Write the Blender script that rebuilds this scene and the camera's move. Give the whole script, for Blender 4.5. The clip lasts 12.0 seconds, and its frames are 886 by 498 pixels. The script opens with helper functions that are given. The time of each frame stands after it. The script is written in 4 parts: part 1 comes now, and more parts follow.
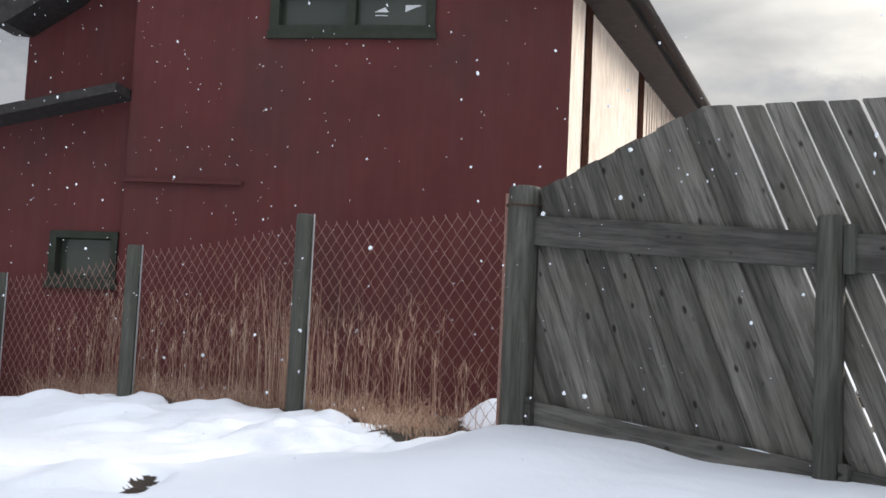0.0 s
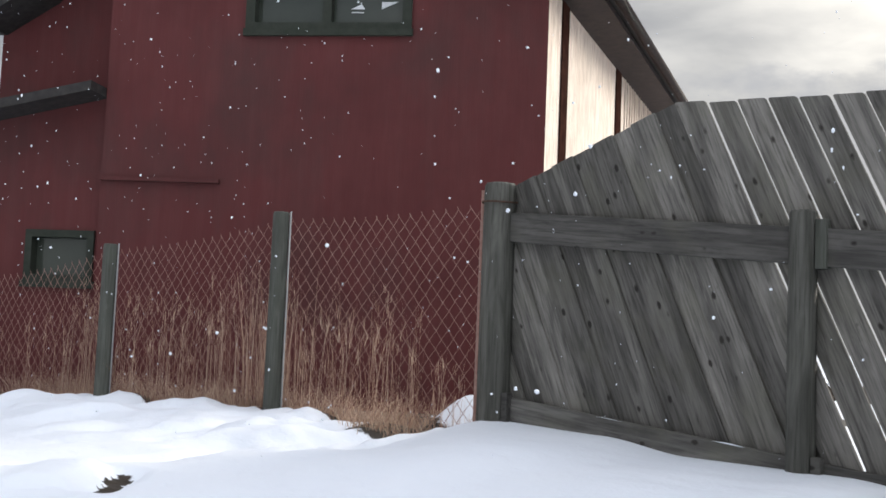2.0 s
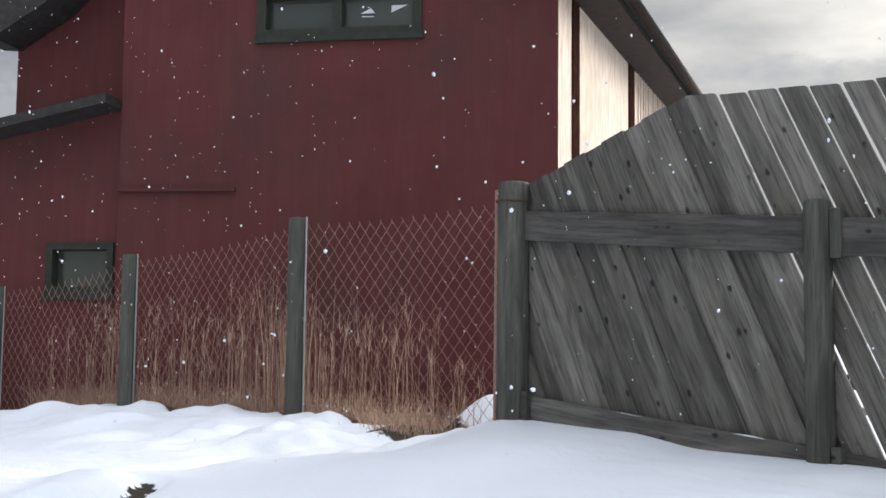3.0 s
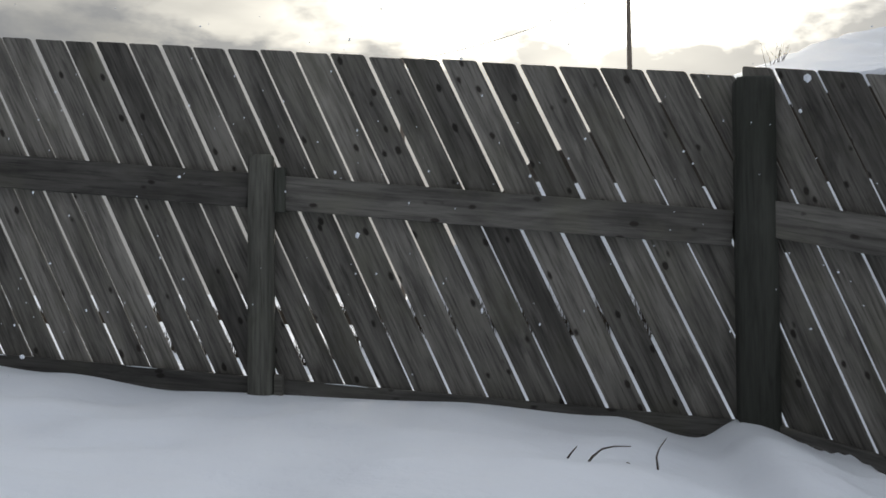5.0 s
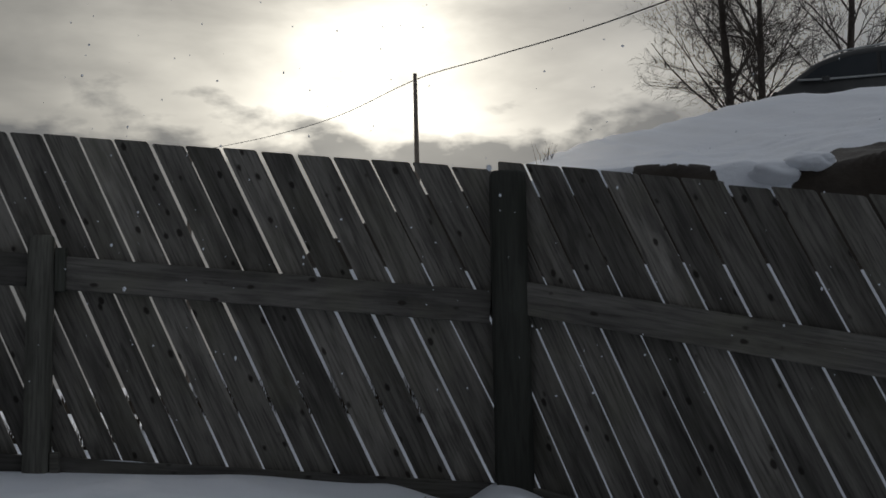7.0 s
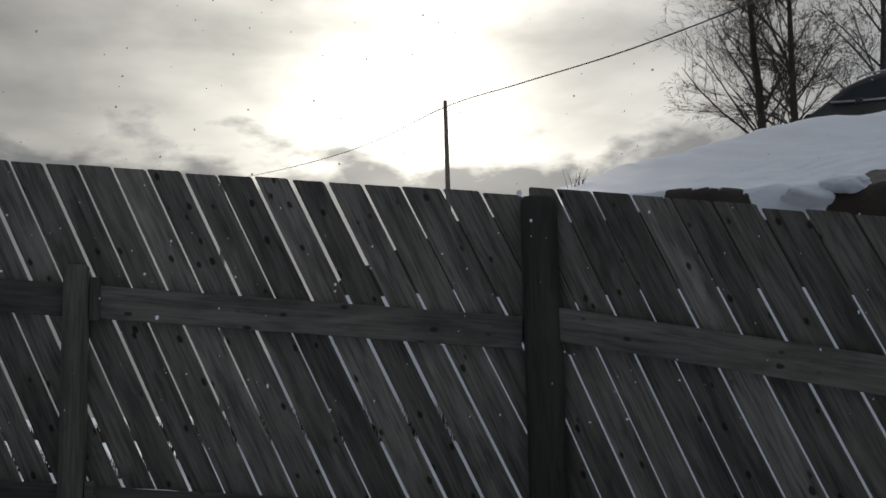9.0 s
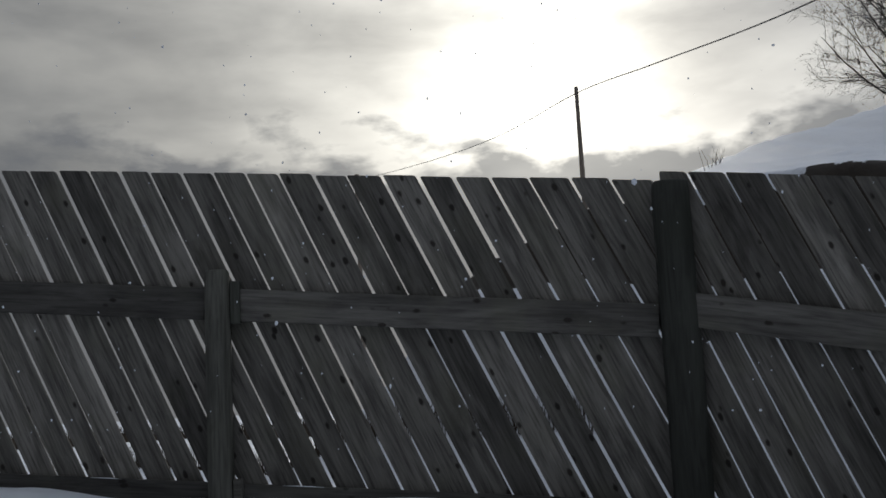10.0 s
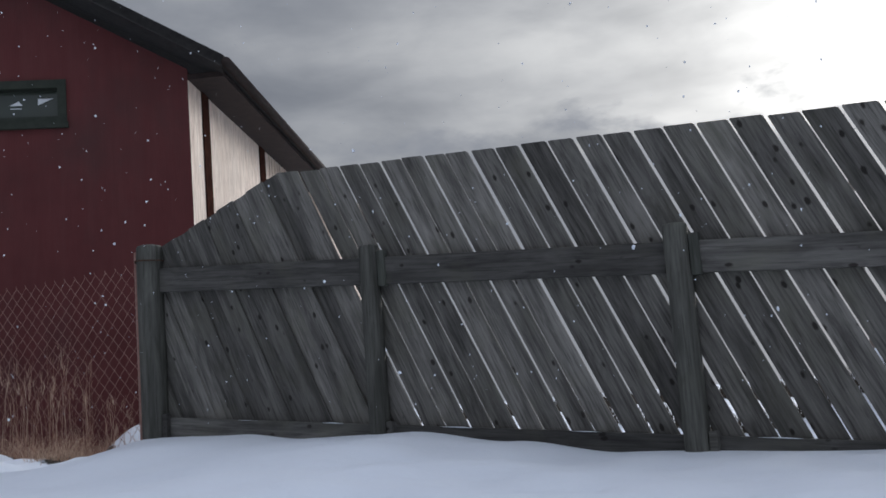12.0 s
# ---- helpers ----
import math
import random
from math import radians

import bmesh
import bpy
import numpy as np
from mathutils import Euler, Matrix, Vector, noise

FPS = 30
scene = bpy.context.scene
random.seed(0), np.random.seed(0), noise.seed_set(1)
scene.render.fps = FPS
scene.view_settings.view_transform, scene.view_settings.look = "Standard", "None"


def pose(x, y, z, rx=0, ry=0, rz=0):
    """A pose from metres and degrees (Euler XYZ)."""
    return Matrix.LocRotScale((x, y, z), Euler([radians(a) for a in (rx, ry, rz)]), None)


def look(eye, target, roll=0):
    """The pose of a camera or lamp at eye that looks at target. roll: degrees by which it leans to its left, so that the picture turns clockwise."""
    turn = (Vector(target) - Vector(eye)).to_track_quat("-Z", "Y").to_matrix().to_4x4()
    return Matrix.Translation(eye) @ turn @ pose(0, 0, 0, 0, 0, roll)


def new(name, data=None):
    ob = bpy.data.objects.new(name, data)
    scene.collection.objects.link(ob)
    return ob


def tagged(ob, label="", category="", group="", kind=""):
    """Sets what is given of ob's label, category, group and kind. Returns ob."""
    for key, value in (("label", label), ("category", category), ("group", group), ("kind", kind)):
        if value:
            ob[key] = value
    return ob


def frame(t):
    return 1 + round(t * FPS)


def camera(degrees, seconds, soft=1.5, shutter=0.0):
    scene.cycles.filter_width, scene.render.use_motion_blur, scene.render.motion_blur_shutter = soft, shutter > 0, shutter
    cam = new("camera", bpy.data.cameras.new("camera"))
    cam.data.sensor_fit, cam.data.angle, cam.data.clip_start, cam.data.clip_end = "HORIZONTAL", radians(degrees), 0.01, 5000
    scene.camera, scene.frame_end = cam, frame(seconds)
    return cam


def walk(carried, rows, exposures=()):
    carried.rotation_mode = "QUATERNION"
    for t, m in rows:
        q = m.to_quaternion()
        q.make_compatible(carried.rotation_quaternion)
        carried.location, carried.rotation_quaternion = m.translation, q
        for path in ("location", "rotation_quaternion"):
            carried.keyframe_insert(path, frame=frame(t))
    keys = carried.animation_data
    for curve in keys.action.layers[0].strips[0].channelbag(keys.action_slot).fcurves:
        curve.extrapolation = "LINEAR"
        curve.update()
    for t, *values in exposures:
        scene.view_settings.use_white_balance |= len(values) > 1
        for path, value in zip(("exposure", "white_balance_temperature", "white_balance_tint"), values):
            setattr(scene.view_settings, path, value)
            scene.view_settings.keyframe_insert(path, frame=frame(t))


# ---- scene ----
cam = camera(44.0, 12.0, soft=1.65)
PATH = [
    (0, (0.619, -5.064, 1.184), (-0.886, -3.759, 1.351), 2.7),
    (0.5, (0.64, -5.051, 1.193), (-0.859, -3.739, 1.372), 2.7),
    (1, (0.632, -5.048, 1.182), (-0.865, -3.731, 1.335), 2.2),
    (1.5, (0.638, -5.035, 1.192), (-0.854, -3.71, 1.321), 2.3),
    (2, (0.648, -5.04, 1.185), (-0.836, -3.709, 1.348), 2.3),
    (2.5, (0.648, -5.019, 1.133), (-0.837, -3.692, 1.321), 2.2),
    (3, (0.685, -5.026, 1.187), (-0.824, -3.723, 1.35), 0.6),
    (3.5, (0.675, -4.997, 1.115), (-0.779, -3.627, 1.204), -0.1),
    (3.7, (0.682, -4.961, 1.098), (-0.704, -3.519, 1.148), -0.4),
    (5.3, (1.894, -6.183, 0.903), (1.853, -4.187, 1.014), -0.4),
    (5.5, (1.899, -6.266, 0.886), (1.938, -4.271, 1.029), -0.4),
    (6, (1.918, -6.26, 0.885), (2.022, -4.271, 1.065), -0.6),
    (6.5, (1.899, -6.298, 0.878), (2.013, -4.312, 1.084), -0.8),
    (7, (1.897, -6.344, 0.847), (2.019, -4.362, 1.086), -1.1),
    (9, (1.899, -6.338, 0.847), (1.964, -4.36, 1.135), -1.4),
    (9.5, (1.897, -6.339, 0.858), (1.895, -4.36, 1.147), -2.1),
    (10, (1.949, -6.312, 0.861), (1.761, -4.34, 1.141), -2.9),
    (10.5, (2.054, -6.331, 0.829), (1.587, -4.406, 1.105), -3.6),
    (11, (2.179, -6.239, 0.915), (1.418, -4.405, 1.155), -3.8),
    (11.5, (2.206, -6.216, 0.827), (1.258, -4.475, 1.087), -4.2),
    (12, (2.216, -6.191, 0.76), (1.17, -4.509, 1.041), -4.5),
]
EXPOSURES = [(0.0, 0.25, 6280, 10), (3.0, 0.22, 6230, 10), (3.7, 0.05, 6200, 10), (5.3, -1.02, 6300, 8), (6.0, -1.88, 6250, 8), (6.5, -2.0, 6200, 8), (7.2, -1.95, 6180, 9), (8.8, -1.62, 6100, 9),
             (9.5, -1.6, 6040, 9), (10.0, -1.6, 5960, 9), (10.5, -1.68, 5820, 10), (11.0, -1.54, 5740, 10), (11.5, -0.95, 5720, 11), (12.0, -0.7, 5720, 11)]
walk(cam, [(t, look(eye, to, roll)) for t, eye, to, roll in PATH], EXPOSURES)


# ---- world, sun ----
SUN_AZ, SUN_EL = 89.5, 16.5   # degrees: azimuth from +x towards +y
sun_dir = Vector((math.cos(radians(SUN_AZ)) * math.cos(radians(SUN_EL)),
                  math.sin(radians(SUN_AZ)) * math.cos(radians(SUN_EL)), math.sin(radians(SUN_EL))))


def nd(nt, kind, **kw):
    n = nt.nodes.new(kind)
    for k, v in kw.items():
        if k in n.inputs:
            n.inputs[k].default_value = v
    return n


def mth(nt, op, a, b=None, c=None, clamp=False):
    n = nt.nodes.new("ShaderNodeMath")
    n.operation, n.use_clamp = op, clamp
    for i, v in enumerate((a, b, c)):
        if v is None:
            continue
        if isinstance(v, (int, float)):
            n.inputs[i].default_value = v
        else:
            nt.links.new(v, n.inputs[i])
    return n.outputs[0]


def mixc(nt, fac, a, b, blend="MIX"):
    n = nt.nodes.new("ShaderNodeMix")
    n.data_type, n.blend_type = "RGBA", blend
    for sock, v in ((n.inputs[0], fac), (n.inputs[6], a), (n.inputs[7], b)):
        if isinstance(v, (int, float)):
            sock.default_value = v
        elif isinstance(v, tuple):
            sock.default_value = (*v, 1)
        else:
            nt.links.new(v, sock)
    return n.outputs[2]


def ramp(nt, fac, stops):
    n = nt.nodes.new("ShaderNodeValToRGB")
    e = n.color_ramp.elements
    while len(e) < len(stops):
        e.new(0.5)
    for el, (p, c) in zip(e, stops):
        el.position = p
        el.color = (*c, 1) if isinstance(c, tuple) else (c, c, c, 1)
    nt.links.new(fac, n.inputs[0])
    return n.outputs[0]


def tex_noise(nt, vec, scale, detail=4, rough=0.55, distort=0.0):
    n = nd(nt, "ShaderNodeTexNoise", Scale=scale, Detail=detail, Roughness=rough, Distortion=distort)
    nt.links.new(vec, n.inputs["Vector"])
    return n.outputs[0]


def mapped(nt, vec, scale=(1, 1, 1), rot=(0, 0, 0), loc=(0, 0, 0)):
    n = nt.nodes.new("ShaderNodeMapping")
    n.inputs["Scale"].default_value, n.inputs["Rotation"].default_value, n.inputs["Location"].default_value = scale, rot, loc
    nt.links.new(vec, n.inputs["Vector"])
    return n.outputs[0]


def make_world():
    w = bpy.data.worlds.new("sky")
    scene.world = w
    w.use_nodes = True
    nt = w.node_tree
    nt.nodes.clear()
    out, bg = nt.nodes.new("ShaderNodeOutputWorld"), nt.nodes.new("ShaderNodeBackground")
    sky = nt.nodes.new("ShaderNodeTexSky")
    sky.sky_type, sky.sun_disc = "NISHITA", False
    sky.sun_elevation, sky.sun_rotation = radians(SUN_EL), radians(90 - SUN_AZ)
    sky.dust_density = 2.0
    tc = nt.nodes.new("ShaderNodeTexCoord").outputs["Generated"]
    dot = nt.nodes.new("ShaderNodeVectorMath")
    dot.operation = "DOT_PRODUCT"
    nt.links.new(tc, dot.inputs[0])
    dot.inputs[1].default_value = sun_dir
    ang = mth(nt, "ARCCOSINE", mth(nt, "MINIMUM", dot.outputs["Value"], 0.99999))
    # cloud sheets, stretched along the horizon
    flat = mapped(nt, tc, (1.3, 1.3, 4.2), loc=(0.35, 0.1, 0.2))
    big = tex_noise(nt, flat, 2.8, 6, 0.48, 0.25)
    fine = tex_noise(nt, mapped(nt, tc, (1.6, 1.6, 4.0), loc=(3.1, 0, 1)), 5.5, 6, 0.52, 0.3)
    dens = mth(nt, "ADD", mth(nt, "MULTIPLY", big, 0.66), mth(nt, "MULTIPLY", fine, 0.34))
    shade = ramp(nt, dens, [(0.36, (0.54, 0.53, 0.52)), (0.46, (0.41, 0.412, 0.425)), (0.55, (0.325, 0.333, 0.355)), (0.68, (0.28, 0.288, 0.315))])
    # a ragged bank of cloud low over the horizon
    sep = nt.nodes.new("ShaderNodeSeparateXYZ")
    nt.links.new(tc, sep.inputs[0])
    ragged = tex_noise(nt, mapped(nt, tc, (4.2, 4.2, 9.0), loc=(0.7, 0.2, 0.45)), 2.6, 7, 0.55, 0.1)
    low = mth(nt, "SUBTRACT", mth(nt, "ADD", 0.70, mth(nt, "MULTIPLY", ragged, 0.86)), mth(nt, "MULTIPLY", sep.outputs[2], 4.0))
    bank = ramp(nt, low, [(0.16, 0.0), (0.30, 1.0)])
    cloud = mixc(nt, 0.92, mixc(nt, 1.0, sky.outputs[0], (0.10, 0.10, 0.10), "MULTIPLY"), shade)
    # an overcast sky is brightest overhead
    zen = nt.nodes.new("ShaderNodeMapRange")
    zen.interpolation_type = "SMOOTHSTEP"
    for k_, v_ in ((1, 0.30), (2, 0.9), (3, 0.92), (4, 2.7)):
        zen.inputs[k_].default_value = v_
    nt.links.new(sep.outputs[2], zen.inputs[0])
    cloud = mixc(nt, 1.0, cloud, zen.outputs[0], "MULTIPLY")
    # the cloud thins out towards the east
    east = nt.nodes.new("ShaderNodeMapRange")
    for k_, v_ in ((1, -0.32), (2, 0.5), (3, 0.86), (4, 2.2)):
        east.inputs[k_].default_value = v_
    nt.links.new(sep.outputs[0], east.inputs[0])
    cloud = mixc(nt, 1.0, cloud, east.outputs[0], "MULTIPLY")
    # and lies thicker on the side away from the sun
    back = nt.nodes.new("ShaderNodeMapRange")
    for k_, v_ in ((1, -0.5), (2, 0.2), (3, 0.70), (4, 1.0)):
        back.inputs[k_].default_value = v_
    nt.links.new(sep.outputs[1], back.inputs[0])
    cloud = mixc(nt, 1.0, cloud, back.outputs[0], "MULTIPLY")
    cloud = mixc(nt, mth(nt, "MULTIPLY", bank, 0.8), cloud, (0.42, 0.42, 0.43))
    # the sun's glow through thin cloud
    g1 = mth(nt, "POWER", 2.718, mth(nt, "MULTIPLY", mth(nt, "MULTIPLY", ang, ang), -1 / (0.085 ** 2)))
    g2 = mth(nt, "POWER", 2.718, mth(nt, "MULTIPLY", ang, -1 / 0.22))
    thin = mth(nt, "MULTIPLY", mth(nt, "SUBTRACT", 1.45, mth(nt, "MULTIPLY", dens, 1.65), clamp=True), mth(nt, "SUBTRACT", 1.0, mth(nt, "MULTIPLY", bank, 0.72)))
    glow = mth(nt, "ADD", mth(nt, "MULTIPLY", g1, 5.0), mth(nt, "MULTIPLY", g2, 5.7))
    warm = mixc(nt, 1.0, (1.0, 0.915, 0.75), mth(nt, "MULTIPLY", glow, thin), "MULTIPLY")
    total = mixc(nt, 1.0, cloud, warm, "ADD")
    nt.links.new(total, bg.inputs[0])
    bg.inputs[1].default_value = SKY
    nt.links.new(bg.outputs[0], out.inputs[0])


SKY = 1.0
make_world()
sun = new("sun", bpy.data.lights.new("sun", "SUN"))
sun.data.energy, sun.data.angle, sun.data.color = 3.0, radians(20), (1.0, 0.9, 0.76)
sun.matrix_world = look(sun_dir * 60, (0, 0, 0))


# ---- materials ----
def material(name, rough=0.8, metal=0.0, spec=0.3):
    m = bpy.data.materials.new(name)
    m.use_nodes = True
    nt = m.node_tree
    b = nt.nodes["Principled BSDF"]
    b.inputs["Roughness"].default_value, b.inputs["Metallic"].default_value = rough, metal
    b.inputs["Specular IOR Level"].default_value = spec
    return m, nt, b


def bump(nt, b, height, strength=0.4, dist=0.01):
    n = nd(nt, "ShaderNodeBump", Strength=strength, Distance=dist)
    nt.links.new(height, n.inputs["Height"])
    nt.links.new(n.outputs[0], b.inputs["Normal"])


def coords(nt, kind="Object"):
    return nt.nodes.new("ShaderNodeTexCoord").outputs[kind]


def rnd(nt):
    return nt.nodes.new("ShaderNodeObjectInfo").outputs["Random"]


def wood_grey(name, along, dark=(0.042, 0.039, 0.035), light=(0.258, 0.243, 0.214), tint=(0.165, 0.160, 0.116), knots=True):
    """Weathered wood; the grain runs along local x, y or z."""
    m, nt, b = material(name, 0.85)
    tc = coords(nt)
    r = rnd(nt)
    off = nt.nodes.new("ShaderNodeCombineXYZ")
    nt.links.new(mth(nt, "MULTIPLY", r, 37.0), off.inputs[0])
    nt.links.new(mth(nt, "MULTIPLY", r, 19.0), off.inputs[2])
    add = nt.nodes.new("ShaderNodeVectorMath")
    nt.links.new(tc, add.inputs[0]), nt.links.new(off.outputs[0], add.inputs[1])
    p = add.outputs[0]
    s = {"x": (0.05, 1, 1), "y": (1, 0.05, 1), "z": (1, 1, 0.05)}[along]
    s2 = {"x": (0.10, 1, 1), "y": (1, 0.10, 1), "z": (1, 1, 0.10)}[along]
    grain = tex_noise(nt, mapped(nt, p, s), 70, 6, 0.6, 0.15)
    band = tex_noise(nt, mapped(nt, p, s2), 15, 3, 0.55, 0.3)
    smear = tex_noise(nt, mapped(nt, p, tuple(k * 2.2 if k < 1 else k for k in s2)), 6.5, 5, 0.62, 0.5)
    stain = tex_noise(nt, p, 2.3, 4, 0.6)
    col = ramp(nt, grain, [(0.28, tuple(c * 1.5 for c in dark)), (0.52, tuple(c * 0.85 for c in light)), (0.72, light)])
    col = mixc(nt, mth(nt, "MULTIPLY", ramp(nt, band, [(0.42, 0.0), (0.66, 1.0)]), 0.62), col, tuple(c * 1.2 for c in dark))
    col = mixc(nt, ramp(nt, smear, [(0.30, 0.42), (0.46, 0.0)]), col, tuple(min(c * 1.55, 0.5) for c in light))
    col = mixc(nt, ramp(nt, smear, [(0.56, 0.0), (0.70, 0.62)]), col, tuple(c * 0.9 for c in dark))
    col = mixc(nt, ramp(nt, stain, [(0.5, 0.0), (0.72, 0.5)]), col, tint)
    if knots:
        v = nd(nt, "ShaderNodeTexVoronoi", Scale=9.0, Randomness=1.0)
        warp = tex_noise(nt, p, 26, 2, 0.5)
        nt.links.new(mapped(nt, p, {"x": (0.55, 0.12, 1), "y": (1, 0.55, 0.12), "z": (1, 0.12, 0.55)}[along]), v.inputs["Vector"])
        col = mixc(nt, ramp(nt, mth(nt, "ADD", v.outputs["Distance"], mth(nt, "MULTIPLY", mth(nt, "SUBTRACT", warp, 0.5), 0.13)), [(0.085, 0.95), (0.15, 0.0)]), col, (0.03, 0.025, 0.02))
    hs = nd(nt, "ShaderNodeHueSaturation", Saturation=0.9)
    nt.links.new(col, hs.inputs["Color"])
    nt.links.new(mth(nt, "ADD", 0.50, mth(nt, "MULTIPLY", r, 0.62)), hs.inputs["Value"])
    nt.links.new(hs.outputs[0], b.inputs["Base Color"])
    bump(nt, b, mth(nt, "ADD", grain, mth(nt, "MULTIPLY", band, 0.7)), 0.6, 0.006)
    return m


def noisy(name, c1, c2, scale=6.0, rough=0.8, metal=0.0, bumps=0.3, dist=0.005, stretch=(1, 1, 1), spec=0.3):
    m, nt, b = material(name, rough, metal, spec)
    p = mapped(nt, coords(nt), stretch)
    a, f = tex_noise(nt, p, scale, 5, 0.6), tex_noise(nt, p, scale * 11, 4, 0.6)
    col = mixc(nt, ramp(nt, a, [(0.35, 0.0), (0.68, 1.0)]), c1, c2)
    col = mixc(nt, mth(nt, "MULTIPLY", f, 0.35), col, tuple(c * 0.6 for c in c1))
    nt.links.new(col, b.inputs["Base Color"])
    bump(nt, b, mth(nt, "ADD", a, mth(nt, "MULTIPLY", f, 0.5)), bumps, dist)
    return m


BOARD = wood_grey("weathered_board", "z")
RAIL = wood_grey("weathered_rail", "x", light=(0.172, 0.163, 0.146))
POST = wood_grey("treated_post", "z", dark=(0.035, 0.035, 0.028), light=(0.148, 0.145, 0.124), tint=(0.092, 0.095, 0.068), knots=False)
CPOST = wood_grey("chain_post_wood", "z", dark=(0.036, 0.038, 0.030), light=(0.108, 0.112, 0.094), tint=(0.075, 0.085, 0.062), knots=False)
WIRE = noisy("rusted_wire", (0.275, 0.150, 0.120), (0.40, 0.262, 0.215), 30, 0.6, 0.2)
GALV = noisy("galvanised_strip", (0.42, 0.44, 0.44), (0.55, 0.56, 0.55), 20, 0.45, 0.7)
RUST = noisy("rusted_nail", (0.05, 0.03, 0.02), (0.10, 0.05, 0.03), 60, 0.8)
ROOF = noisy("dark_roofing", (0.030, 0.028, 0.027), (0.055, 0.05, 0.047), 14, 0.85)
FASCIA = noisy("dark_fascia", (0.022, 0.015, 0.013), (0.045, 0.03, 0.025), 8, 0.8, stretch=(1, 1, 1))
GREEN = noisy("dark_green_frame", (0.026, 0.032, 0.023), (0.042, 0.047, 0.036), 9, 0.8)
TRIM = noisy("dark_brown_trim", (0.03, 0.014, 0.011), (0.06, 0.028, 0.02), 9, 1.0, spec=0.0)
BARK = noisy("grey_bark", (0.055, 0.045, 0.037), (0.12, 0.10, 0.085), 10, 0.9, bumps=0.8, dist=0.02)
POLEWOOD = noisy("pole_wood", (0.18, 0.15, 0.125), (0.28, 0.24, 0.20), 7, 0.9, stretch=(1, 1, 0.2))
SOIL = noisy("exposed_soil", (0.055, 0.036, 0.022), (0.12, 0.08, 0.05), 5, 0.95, bumps=0.9, dist=0.05)
CABLE = noisy("black_cable", (0.06, 0.06, 0.06), (0.10, 0.10, 0.10), 20, 0.6)
PAPER = noisy("white_sticker", (0.75, 0.77, 0.78), (0.85, 0.86, 0.86), 30, 0.6)
CARPAINT = noisy("dark_car_paint", (0.040, 0.042, 0.042), (0.058, 0.06, 0.058), 3, 0.35, 0.0, 0.02, spec=0.4)
TYRE = noisy("tyre_rubber", (0.018, 0.018, 0.018), (0.03, 0.03, 0.03), 20, 0.9)
CHROME = noisy("wheel_metal", (0.4, 0.4, 0.41), (0.5, 0.5, 0.5), 20, 0.35, 0.9)
SCRUB = noisy("scrub_twigs", (0.05, 0.04, 0.03), (0.10, 0.08, 0.06), 4, 0.95)


def glass_mat(name, tint, rough=0.05):
    m, nt, b = material(name, rough, 0.0, 0.6)
    a = tex_noise(nt, coords(nt), 3.0, 3)
    nt.links.new(mixc(nt, a, tint, tuple(c * 1.4 for c in tint)), b.inputs["Base Color"])
    return m


GLASS = glass_mat("window_glass", (0.046, 0.053, 0.043))
CARGLASS = glass_mat("car_glass", (0.03, 0.035, 0.04))


def wall_mat(name, base, dirt, boards, soot=0.0):
    """Painted boarding: vertical joints at 0.2 m, wear and streaks."""
    m, nt, b = material(name, 0.75, 0, 0.25)
    tc = coords(nt)
    streak = tex_noise(nt, mapped(nt, tc, (1, 1, 0.1)), 9, 5, 0.6)
    blot = tex_noise(nt, tc, 1.1, 4, 0.6)
    fine = tex_noise(nt, mapped(nt, tc, (1, 1, 0.06)), 70, 4, 0.6)
    col = mixc(nt, ramp(nt, streak, [(0.40, 0.0), (0.85, 0.8)]), base, dirt)
    col = mixc(nt, ramp(nt, blot, [(0.45, 0.0), (0.7, 0.55)]), col, tuple(c * 0.72 for c in base))
    col = mixc(nt, ramp(nt, fine, [(0.44, 0.0), (0.70, boards)]), col, tuple(c * 0.6 for c in dirt))
    col = mixc(nt, ramp(nt, tex_noise(nt, mapped(nt, tc, (1, 1, 0.55)), 0.9, 5, 0.62), [(0.50, 0.0), (0.72, soot)]), col, (0.050, 0.034, 0.031))
    nt.links.new(col, b.inputs["Base Color"])
    bump(nt, b, mth(nt, "ADD", fine, streak), 0.35, 0.006)
    return m


RED = wall_mat("red_boarding", (0.104, 0.0265, 0.026), (0.120, 0.040, 0.038), 0.16, 0.5)
# bleached tan, with the base colour raised to carry the sun's glare
SIDE = wall_mat("bleached_sunlit_boarding", (0.80, 0.69, 0.58), (0.50, 0.35, 0.26), 0.8)


